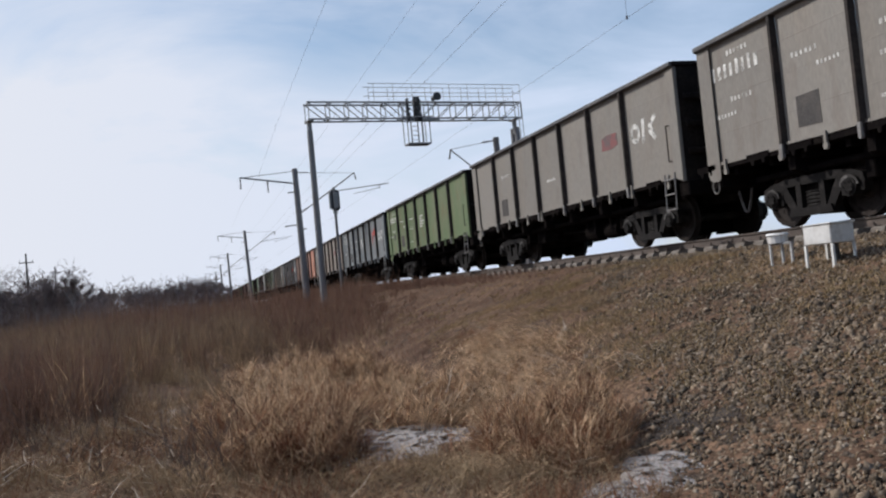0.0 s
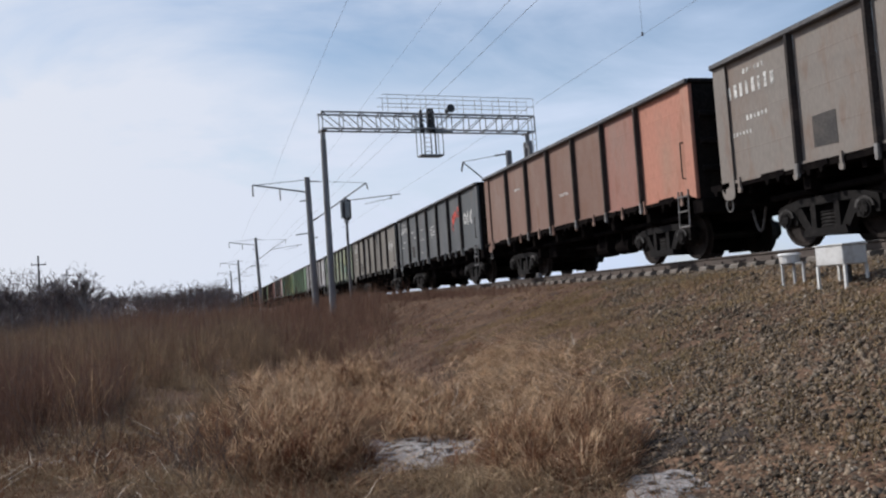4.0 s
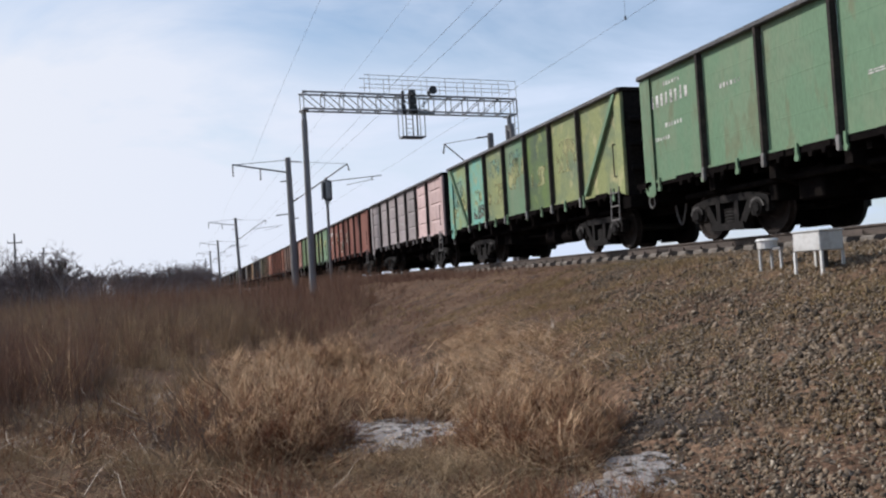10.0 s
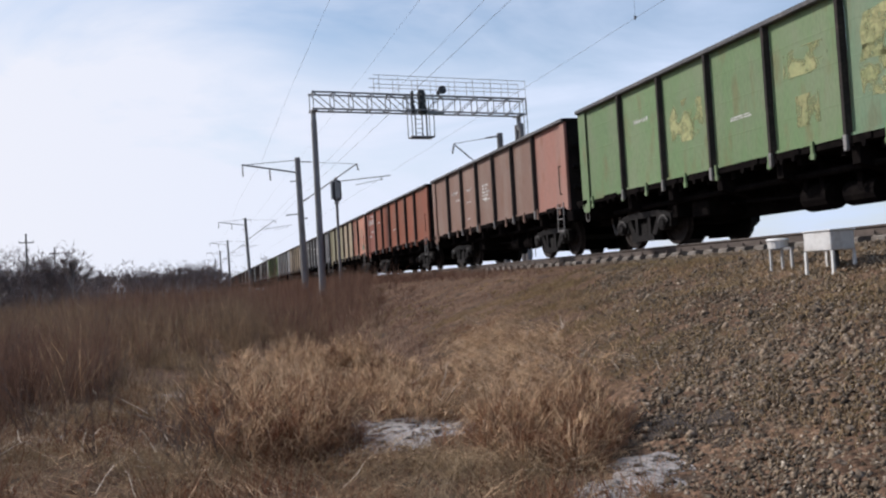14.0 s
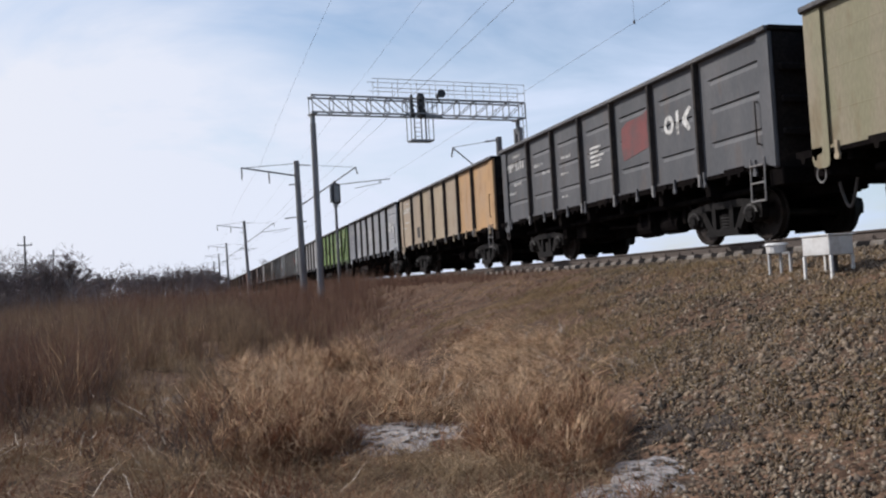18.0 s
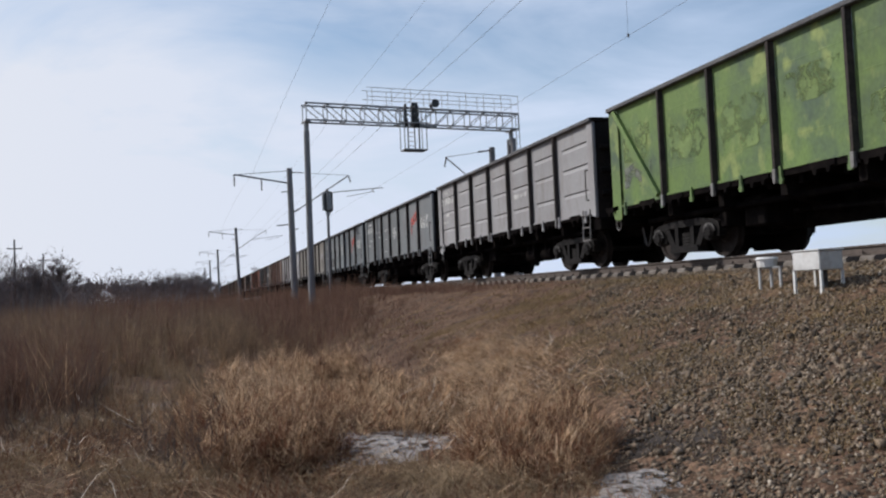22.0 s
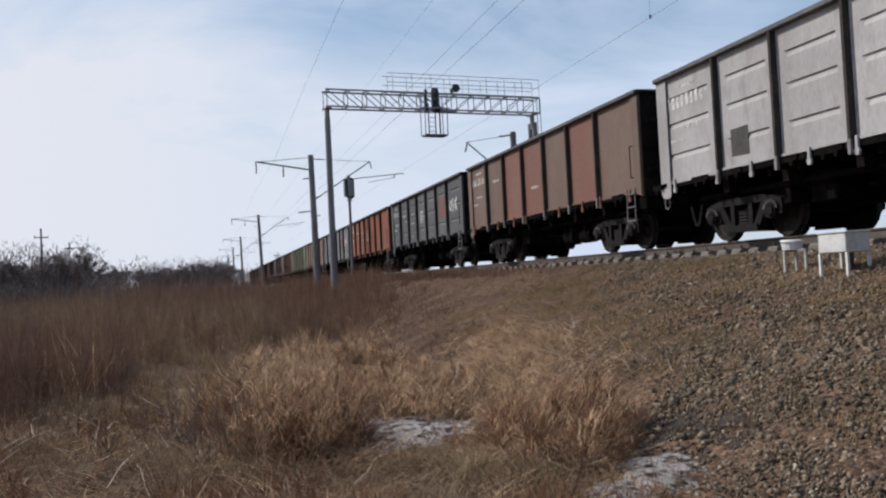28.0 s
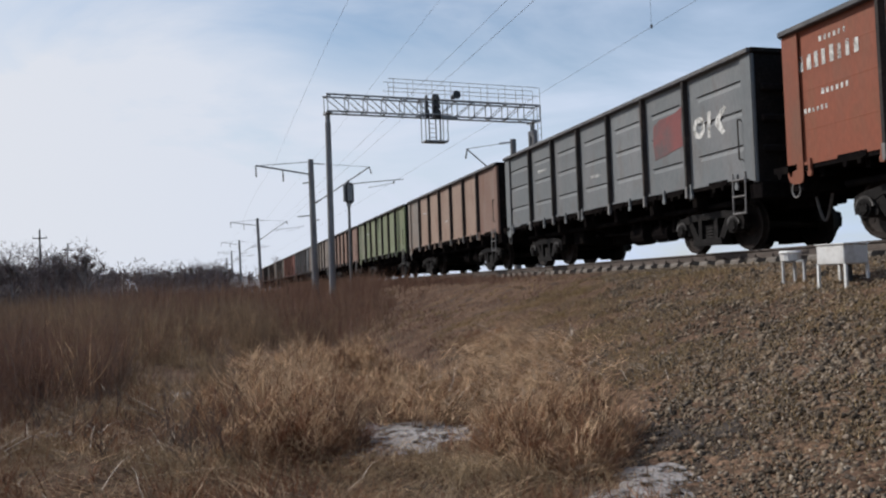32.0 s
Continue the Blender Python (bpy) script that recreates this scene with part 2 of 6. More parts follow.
M_RED = mat("faded_red_marking", (0.50, 0.07, 0.055), (0.34, 0.08, 0.07), rough=0.8, scale=5, amount=0.6, fine=30, missing=0.6, flake=4.0)
M_REDFAINT = mat("rubbed_red_marking", (0.2, 0.07, 0.07), (0.105, 0.08, 0.083), rough=0.8, scale=1.8, amount=0.6, fine=30, fine_amount=0.1, bump=0.05)
M_DARKMARK = mat("black_stencil_patch", (0.05, 0.047, 0.047), (0.075, 0.068, 0.063), rough=0.85, scale=3)
M_BLUEMARK = mat("turquoise_marking", (0.14, 0.26, 0.215), (0.17, 0.23, 0.16), rough=0.8, scale=1.6, amount=0.6, fine=20, fine_amount=0.15, bump=0.05, missing=0.9, flake=2.0)
M_GREYMARK = mat("grey_overpainted_marking", (0.12, 0.135, 0.12), (0.17, 0.18, 0.145), rough=0.8, scale=1.6, amount=0.6, fine=20, fine_amount=0.15, bump=0.05, missing=0.9, flake=2.0)
M_STEM = mat("dark_dry_stem", (0.13, 0.098, 0.08), (0.19, 0.145, 0.118), rough=0.95, scale=4, bump=0)
M_PALEMARK = mat("yellow_marking", (0.31, 0.31, 0.155), (0.22, 0.25, 0.12), rough=0.8, scale=1.6, amount=0.6, fine=20, fine_amount=0.15, bump=0.05, missing=0.9, flake=2.0)
M_OCHREMARK = mat("ochre_smear_marking", (0.27, 0.13, 0.065), (0.22, 0.09, 0.055), rough=0.8, scale=1.6, amount=0.6, fine=20, fine_amount=0.15, bump=0.05, missing=0.9, flake=2.0)
M_LIMEMARK = mat("pale_lime_marking", (0.17, 0.235, 0.085), (0.1, 0.15, 0.065), rough=0.8, scale=1.6, amount=0.6, fine=20, fine_amount=0.15, bump=0.05, missing=0.9, flake=2.0)
M_RAIL = mat("rail_rusty_steel", (0.085, 0.069, 0.061), (0.12, 0.095, 0.082), rough=0.75, metal=0.2, scale=6, stretch=(1, .2, 1))
M_RAILTOP = mat("rail_polished_head", (0.45, 0.44, 0.43), rough=0.3, metal=1.0, scale=6, bump=0.02)
M_SLEEPER = mat("weathered_concrete", (0.185, 0.165, 0.145), (0.115, 0.095, 0.08), rough=0.9, scale=5, fine=45, bump=0.3)
M_STONE = mat("crushed_stone", (0.15, 0.113, 0.079), (0.06, 0.046, 0.035), rough=0.95, scale=9, fine=60, island=True, rnd=0.7, bump=0.2, third=(0.29, 0.25, 0.2))
M_STONE1 = mat("crushed_stone_single", (0.165, 0.13, 0.10), (0.09, 0.068, 0.052), rough=0.95, scale=12, fine=60, rnd=0.55, bump=0.2)
M_CONCRETE = mat("grey_concrete_pole", (0.20, 0.195, 0.20), (0.145, 0.135, 0.135), rough=0.9, scale=2.5, stretch=(2, 2, .4))
M_GALV = mat("weathered_grey_steel", (0.23, 0.235, 0.245), (0.29, 0.29, 0.295), rough=0.7, scale=4)
M_GALVLIGHT = mat("aluminium_grey_paint", (0.42, 0.43, 0.44), (0.34, 0.34, 0.35), rough=0.6, scale=5)
M_DARKSTEEL = mat("dark_signal_paint", (0.045, 0.047, 0.052), (0.07, 0.07, 0.073), rough=0.6, scale=5)
M_BOXWHITE = mat("white_enamel_box", (0.64, 0.64, 0.63), (0.46, 0.44, 0.42), rough=0.5, scale=4, amount=0.45, fine=20, fine_amount=0.08, bump=0.05)
M_WIRE = mat("tarnished_wire", (0.10, 0.10, 0.11), rough=0.6, metal=0.5, bump=0)
M_PORCELAIN = mat("brown_glazed_insulator", (0.06, 0.035, 0.03), rough=0.25, scale=8, bump=0)
M_WOODPOLE = mat("tarred_timber", (0.06, 0.055, 0.055), (0.09, 0.08, 0.075), rough=0.9, scale=3, stretch=(3, 3, .3))
M_SOIL = mat("trampled_dry_soil", (0.092, 0.057, 0.039), (0.145, 0.092, 0.061), rough=1.0, scale=0.9, amount=0.6, third=(0.058, 0.044, 0.035),
             fine=9, fine_amount=0.35, bump=0.6, specular=0.1)


def pebbled(m, scale, low, high):
    """Breaks a ground's colour and relief up into grit of single small stones."""
    n, l = m.node_tree.nodes, m.node_tree.links
    b = n["Principled BSDF"]
    vo = n.new("ShaderNodeTexVoronoi")
    vo.inputs["Scale"].default_value = scale
    co = n.new("ShaderNodeTexCoord")
    l.new(co.outputs["Object"], vo.inputs["Vector"])
    sp = n.new("ShaderNodeSeparateColor")
    l.new(vo.outputs["Color"], sp.inputs[0])
    rg = n.new("ShaderNodeMapRange")
    rg.inputs["To Min"].default_value, rg.inputs["To Max"].default_value = low, high
    l.new(sp.outputs[0], rg.inputs["Value"])
    hs = n.new("ShaderNodeHueSaturation")
    l.new(b.inputs["Base Color"].links[0].from_socket, hs.inputs["Color"])
    l.new(rg.outputs[0], hs.inputs["Value"])
    l.new(hs.outputs[0], b.inputs["Base Color"])
    bp = n.new("ShaderNodeBump")
    bp.invert = True
    bp.inputs["Strength"].default_value, bp.inputs["Distance"].default_value = 0.9, 0.02
    l.new(vo.outputs["Distance"], bp.inputs["Height"])
    l.new(b.inputs["Normal"].links[0].from_socket, bp.inputs["Normal"])
    l.new(bp.outputs[0], b.inputs["Normal"])


pebbled(M_SOIL, 26.0, 0.5, 1.45)
M_SNOW = mat("old_icy_snow", (0.58, 0.56, 0.56), (0.24, 0.205, 0.18), rough=0.7, scale=7, amount=0.7, third=(0.11, 0.085, 0.07), fine=34, fine_amount=0.4, bump=0.8, stretch=(1.3, .9, 1), missing=0.62, flake=7.0)
# dark soil colour that paints the tussocks' shadow on the ground
M_TUFTSHADE = mat("tussock_shade_soil", (0.035, 0.026, 0.021), (0.06, 0.044, 0.034), rough=0.8, scale=6, fine=30, fine_amount=0.4, bump=0.6, missing=0.6, flake=5.0)
M_STRAW = mat("dry_straw_grass", (0.62, 0.44, 0.28), (0.24, 0.145, 0.088), rough=0.85, scale=3.0, amount=0.5, third=(0.10, 0.056, 0.034), island=True, rnd=0.75, bump=0, specular=0.15, thin=0.3)
M_RUSSET = mat("russet_dead_grass", (0.165, 0.077, 0.046), (0.29, 0.152, 0.088), rough=0.9, scale=2.0, third=(0.06, 0.034, 0.024), island=True, rnd=0.6, bump=0, specular=0.1, thin=0.15)
M_REED = mat("brown_dead_reeds", (0.19, 0.127, 0.088), (0.33, 0.235, 0.15), rough=0.9, scale=0.6, amount=0.5, third=(0.075, 0.048, 0.036), island=True, rnd=0.38, bump=0, specular=0.1, thin=0.2)
M_REDWEED = mat("reddish_dead_weeds", (0.17, 0.098, 0.073), (0.27, 0.175, 0.122), rough=0.9, scale=0.7, third=(0.075, 0.045, 0.036), island=True, rnd=0.38, bump=0, specular=0.1, thin=0.2)
M_PALETWIG = mat("pale_fallen_stalk", (0.52, 0.44, 0.35), (0.36, 0.28, 0.21), rough=0.85, scale=3, island=True, rnd=0.3, bump=0)
M_SLOPEGRASS = mat("olive_slope_grass", (0.25, 0.185, 0.098), (0.36, 0.25, 0.148), rough=0.9, scale=1.0, island=True, rnd=0.6, bump=0, specular=0.12, thin=0.2)
M_OLIVEGRASS = mat("faded_olive_grass", (0.25, 0.178, 0.108), (0.44, 0.33, 0.21), rough=0.9, scale=1.6, third=(0.095, 0.063, 0.042), island=True, rnd=0.38, bump=0, specular=0.12, thin=0.2)
M_TWIG = mat("bare_grey_twigs", (0.17, 0.135, 0.132), (0.23, 0.185, 0.178), rough=0.95, scale=2, island=True, rnd=0.3, bump=0)
M_BARK = mat("grey_bark", (0.26, 0.23, 0.225), (0.19, 0.165, 0.16), rough=0.95, scale=3, stretch=(3, 3, .5))


# ---- mesh tools ----
def part(name, bm, material, parent=None, label="", m=None, smooth=False):
    """One mesh object out of a bmesh or a ready mesh; the material sits on the object, so meshes can be shared."""
    if isinstance(bm, bmesh.types.BMesh):
        me = bpy.data.meshes.new(name)
        bm.to_mesh(me)
        bm.free()
        if smooth:
            me.shade_smooth()
    else:
        me = bm
    ob = new(name, me)
    if not me.materials:
        me.materials.append(None)
    if material:
        ob.material_slots[0].link = "OBJECT"
        ob.material_slots[0].material = material
    if parent:
        ob.parent = parent
    if m is not None:
        ob.matrix_basis = m
    if label:
        ob["label"] = label
    return ob


def mesh(bm, smooth=False):
    me = bpy.data.meshes.new("mesh")
    bm.to_mesh(me)
    bm.free()
    if smooth:
        me.shade_smooth()
    me.materials.append(None)
    return me


def box(bm, x0, x1, y0, y1, z0, z1, bevel=0.0):
    g = bmesh.ops.create_cube(bm, size=1.0)
    bmesh.ops.scale(bm, vec=(x1 - x0, y1 - y0, z1 - z0), verts=g["verts"])
    bmesh.ops.translate(bm, vec=((x0 + x1) / 2, (y0 + y1) / 2, (z0 + z1) / 2), verts=g["verts"])
    if bevel:
        es = {e for v in g["verts"] for e in v.link_edges}
        bmesh.ops.bevel(bm, geom=list(es), offset=bevel, segments=1, affect="EDGES")


def rod(bm, a, b, r, r2=None, n=8):
    """A round bar from a to b."""
    a, b = Vector(a), Vector(b)
    d = b - a
    m = Matrix.Translation((a + b) / 2) @ d.to_track_quat("Z", "Y").to_matrix().to_4x4()
    bmesh.ops.create_cone(bm, cap_ends=True, segments=n, radius1=r, radius2=r if r2 is None else r2, depth=d.length, matrix=m)


def beam(bm, a, b, w, h):
    """A square bar from a to b."""
    a, b = Vector(a), Vector(b)
    d = b - a
    m = Matrix.Translation((a + b) / 2) @ d.to_track_quat("Z", "Y").to_matrix().to_4x4() @ Matrix.Diagonal((w, h, d.length, 1))
    bmesh.ops.create_cube(bm, size=1.0, matrix=m)


def prism(bm, outline, x0, x1):
    """An outline in (y, z) drawn out from x0 to x1."""
    a = [bm.verts.new((x0, y, z)) for y, z in outline]
    b = [bm.verts.new((x1, y, z)) for y, z in outline]
    n = len(a)
    bm.faces.new(a)
    bm.faces.new(b[::-1])
    for i in range(n):
        bm.faces.new((a[i], b[i], b[(i + 1) % n], a[(i + 1) % n]))
    bmesh.ops.recalc_face_normals(bm, faces=bm.faces)


def empty(name, m=None, **tags):
    ob = new(name)
    if m is not None:
        ob.matrix_basis = m
    return tagged(ob, **tags)


def raw_mesh(name, verts, faces_flat, sizes):
    """A mesh straight from arrays: vertices, flat list of corners, corners of each face."""
    me = bpy.data.meshes.new(name)
    me.vertices.add(len(verts))
    me.vertices.foreach_set("co", np.ascontiguousarray(verts, dtype=np.float32).ravel())
    me.loops.add(len(faces_flat))
    me.loops.foreach_set("vertex_index", np.ascontiguousarray(faces_flat, dtype=np.int32))
    me.polygons.add(len(sizes))
    starts = np.concatenate([[0], np.cumsum(sizes)[:-1]]).astype(np.int32)
    me.polygons.foreach_set("loop_start", starts)
    me.update(calc_edges=True)
    me.validate()
    me.materials.append(None)
    return me


# ---- ground ----
TRACK_X, RAIL_Z = 10.93, 1.97
PROFILE_X = [-4000, -60, -8, 1.2, 2.6, 3.4, 5.2, 7.3, 8.2, 9.0, 9.5, 17.5, 22.0, 25.0, 4000]
PROFILE_Z = [0.0, 0.0, 0.05, 0.0, -0.03, 0.02, 0.62, 1.24, 1.5, 1.63, 1.68, 1.69, 0.2, 0.0, 0.0]


def ground_z(x, y):
    x, y = np.asarray(x, float), np.asarray(y, float)
    z = np.interp(x, PROFILE_X, PROFILE_Z)
    slope = np.clip((x - 2.0) / 2.0, 0, 1) * np.clip((8.6 - x) / 1.5, 0, 1)
    wob = 0.035 * np.sin(0.53 * y + 0.9 * x) * np.sin(0.31 * y - 1.7 * x) + 0.03 * np.sin(1.9 * y + 0.4) * np.sin(1.7 * x + 0.37 * y)
    field = np.clip((2.6 - x) / 2.0, 0, 1) * np.clip((60 - np.abs(y)) / 20, 0, 1) * np.clip((x + 60) / 20, 0, 1)
    lumps = 0.05 * np.sin(1.1 * x + 0.4 * y) * np.sin(0.8 * y + 2) + 0.03 * np.sin(3.1 * x + 2.2 * y)
    return z + slope * wob + field * lumps


def grid_axis(near0, near1, step, far0, far1):
    a = list(np.arange(near0, near1 + 1e-6, step))
    s, v = step, near1
    while v < far1:
        s *= 1.35
        v += s
        a.append(min(v, far1))
    s, v = step, near0
    while v > far0:
        s *= 1.35
        v -= s
        a.insert(0, max(v, far0))
    return np.array(a)


gx = grid_axis(-8, 26, 0.22, -3000, 3000)
gy = grid_axis(-2, 40, 0.25, -600, 4500)
GX, GY = np.meshgrid(gx, gy)
GZ = ground_z(GX, GY)
near = (np.abs(GX) < 30) & (GY < 60)
rs = np.random.RandomState(3)
GZ = GZ + np.where(near, rs.normal(0, 0.012, GZ.shape), 0)
nxg, nyg = len(gx), len(gy)
idx = np.arange(nxg * nyg).reshape(nyg, nxg)
quads = np.stack([idx[:-1, :-1], idx[:-1, 1:], idx[1:, 1:], idx[1:, :-1]], -1).reshape(-1)
me = raw_mesh("ground", np.stack([GX, GY, GZ], -1).reshape(-1, 3), quads, np.full(len(quads) // 4, 4))
me.shade_smooth()
ground = tagged(part("ground", me, M_SOIL), label="dry brown field and railway embankment of trampled soil", category="ground", kind="structure")


# ---- railway track ----
def rail_mesh(y0, y1):
    bm = bmesh.new()
    prof = [(-.066, 0), (.066, 0), (.066, .012), (.012, .03), (.010, .125), (.036, .14), (.036, .168), (-.036, .168), (-.036, .14), (-.010, .125), (-.012, .03), (-.066, .012)]
    a = [bm.verts.new((x, y0, z)) for x, z in prof]
    b = [bm.verts.new((x, y1, z)) for x, z in prof]
    for i in range(len(prof)):
        j = (i + 1) % len(prof)
        bm.faces.new((a[i], a[j], b[j], b[i]))
    bm.faces.new(a[::-1])
    bm.faces.new(b)
    bmesh.ops.recalc_face_normals(bm, faces=bm.faces)
    return bm


track = empty("railway_track", pose(TRACK_X, 0, RAIL_Z - 0.18), label="railway track with rusty rails on concrete sleepers", category="track", kind="structure")
for sx in (-0.76, 0.76):
    r = part("rail", rail_mesh(-60, 620), M_RAIL, track, "rusty steel rail with a polished head", pose(sx, 0, 0))
    bm = bmesh.new()
    box(bm, -.03, .03, -60, 620, .1685, .1705)
    part("rail_head", bm, M_RAILTOP, r, "polished running surface")


def sleeper_mesh():
    bm = bmesh.new()
    prof = [(-1.35, -.16), (1.35, -.16), (1.35, .0), (1.3, .03), (.95, .035), (.55, .03), (.45, -.01), (-.45, -.01), (-.55, .03), (-.95, .035), (-1.3, .03), (-1.35, .0)]
    a = [bm.verts.new((x, -.135 if z > -.1 else -.15, z)) for x, z in prof]
    b = [bm.verts.new((x, .135 if z > -.1 else .15, z)) for x, z in prof]
    for i in range(len(prof)):
        j = (i + 1) % len(prof)
        bm.faces.new((a[i], a[j], b[j], b[i]))
    bm.faces.new(a[::-1])
    bm.faces.new(b)
    bmesh.ops.recalc_face_normals(bm, faces=bm.faces)
    return mesh(bm)


SLEEPER = sleeper_mesh()
bm = bmesh.new()
box(bm, -.19, .19, -.08, .08, .035, .06)
for s in (-.13, .13):
    rod(bm, (s, 0, .05), (s, 0, .12), .018, n=6)
    beam(bm, (s, -.05, .085), (s * .6, .05, .085), .02, .02)
CLIP = mesh(bm)
rs = np.random.RandomState(5)
for i in range(230):
    y = 2.0 + 0.55 * i
    s = part("sleeper", SLEEPER, M_SLEEPER, track, m=pose(rs.normal(0, .015), y + rs.normal(0, .012), -.035, 0, 0, rs.normal(0, .5)))
    if i < 60:
        part("rail_fastening", CLIP, M_RAIL, s, m=pose(-0.76, 0, -.004))


# ---- signal gantry over the tracks ----
def gantry():
    yaw = math.degrees(math.atan2(1.6, 12.6))
    g = empty("signal_gantry", pose(6.36, 45, 0, 0, 0, yaw), label="grey steel lattice signal gantry on round concrete columns", category="gantry")
    W, zb, zt, dep = 12.62, 10.86, 11.76, .75
    for x, name in ((0.0, "column"), (W - .32, "column")):
        for y in ((0,) if x == 0 else (-.25, .25)):
            bm = bmesh.new()
            rod(bm, (x, y + .0, float(ground_z(6.36, 45)) - .3 if x == 0 else .8), (x, y, zb - .55), .185, .15, 14)
            part(name, bm, M_CONCRETE, g, "round concrete column", smooth=False)
        bm = bmesh.new()
        rod(bm, (x, 0, zb - .9), (x, 0, zb - .05), .13, .13, 10)
        box(bm, x - .15, x + .15, -.42, .42, zb - .1, zb - .04)
        part("column_head", bm, M_GALV, g, "steel column head")
    # chords
    for y in (-dep / 2, dep / 2):
        for z in (zb, zt):
            bm = bmesh.new()
            beam(bm, (-.14, y, z), (W, y, z), .08, .08)
            part("chord", bm, M_GALV, g)
    n = 12
    for y in (-dep / 2, dep / 2):
        for i in range(n + 1):
            x = W * i / n - (.08 if i == 0 else 0)
            bm = bmesh.new()
            beam(bm, (x, y, zb), (x, y, zt), .04, .04)
            part("lattice_upright", bm, M_GALV, g)
            if i < n:
                bm = bmesh.new()
                x2 = W * (i + 1) / n
                up = i < 6
                beam(bm, (x, y, zt if up else zb), (x2, y, zb if up else zt), .038, .038)
                part("lattice_diagonal", bm, M_GALV, g)
    for i in range(n + 1):
        x = W * i / n
        for z in (zb, zt):
            bm = bmesh.new()
            beam(bm, (x, -dep / 2, z), (x, dep / 2, z), .05, .05)
            part("cross_tie", bm, M_GALV, g)
    # walkway and its handrail
    x0 = 3.6
    bm = bmesh.new()
    box(bm, x0, W, -dep / 2 + .25, dep / 2 - .25, zt + .045, zt + .06)
    part("walkway", bm, M_GALV, g, "steel walkway deck")
    for y in (-dep / 2 - .05, dep / 2 + .05):
        for z in (zt + 1.02, zt + .52):
            bm = bmesh.new()
            rod(bm, (x0 - .3, y, z), (W, y, z), .018, n=6)
            part("handrail", bm, M_GALVLIGHT, g, "pale handrail")
        for i in range(9):
            x = x0 + (W - x0) * i / 8
            bm = bmesh.new()
            rod(bm, (x, y, zt), (x, y, zt + 1.03), .014, n=6)
            part("handrail_post", bm, M_GALVLIGHT, g)
    # signal heads and the hanging maintenance cage
    for x0, x1, z0, z1, lab in ((5.34, 5.46, 10.6, 11.9, "narrow dark signal post"), (5.78, 6.12, 10.62, 11.98, "dark signal head with its back plate")):
        bm = bmesh.new()
        box(bm, x0, x1, -.75, -.6, z0, z1, .02)
        box(bm, x0 + .02, x1 - .02, -.6, -.45, z0 + .1, z1 - .1, .01)
        for k in range(3):
            z = z0 + (z1 - z0) * (k + .6) / 3.2
            rod(bm, ((x0 + x1) / 2, -.74, z), ((x0 + x1) / 2, -.95, z - .02), (x1 - x0) * .32, (x1 - x0) * .38, 12)
        part("signal_head", bm, M_DARKSTEEL, g, lab)
    cx0, cx1, cz0, cz1 = 5.14, 6.44, 9.32, 10.8
    for x in (cx0, cx1):
        for y in (-1.1, -.45):
            bm = bmesh.new()
            beam(bm, (x, y, cz0), (x, y, zt - .1), .04, .04)
            part("cage_bar", bm, M_GALV, g)
    for x in (cx0 + .32, cx0 + .72, cx0 + .98):
        bm = bmesh.new()
        beam(bm, (x, -.8, cz0), (x, -.8, cz1 + .3), .07 if x > 5.9 else .05, .05)
        part("cage_bar", bm, M_DARKSTEEL, g)
    bm = bmesh.new()
    box(bm, cx0, cx1, -1.12, -.43, cz0 - .03, cz0 + .05)
    part("cage_floor", bm, M_GALV, g)
    for z in (cz0 + .25, cz0 + .5, cz0 + .75, cz0 + 1.0):
        bm = bmesh.new()
        beam(bm, (cx0 + .32, -.8, z), (cx0 + .72, -.8, z), .03, .03)
        part("ladder_rung", bm, M_GALV, g)
    bm = bmesh.new()
    beam(bm, (cx0 - .2, -1.1, cz1), (cx1 + .2, -1.1, cz1), .06, .06)
    beam(bm, (cx0 - .2, -.45, cz1), (cx1 + .9, -.45, cz1 - .05), .06, .06)
    part("cage_hanger", bm, M_GALV, g)
    bm = bmesh.new()
    rod(bm, (7.2, -.3, 12.0), (7.2, -.75, 12.02), .1, .24, 14)
    rod(bm, (7.2, -.1, 12.0), (7.2, -.3, 12.0), .12, .1, 10)
    rod(bm, (7.2, -.2, 11.8), (7.2, -.2, 12.0), .05, .05, 8)
    part("loudspeaker_horn", bm, M_DARKSTEEL, g, "black loudspeaker horn")
    bm = bmesh.new()
    for s in (-.2, .2):
        rod(bm, (W + .15, s, 2.5), (W + .15, s, zt), .02, n=6)
    for k in range(24):
        rod(bm, (W + .15, -.2, 2.7 + k * .37), (W + .15, .2, 2.7 + k * .37), .012, n=5)
    part("access_ladder", bm, M_GALV, g)
    return g


gantry()


# ---- line poles along the railway ----
def insulator(bm, a, b, r=.07, n=5):
    a, b = Vector(a), Vector(b)
    for k in range(n):
        p = a.lerp(b, (k + .15) / n)
        q = a.lerp(b, (k + .65) / n)
        rod(bm, p, q, r, r * .45, 8)
    rod(bm, a, b, r * .35, n=6)


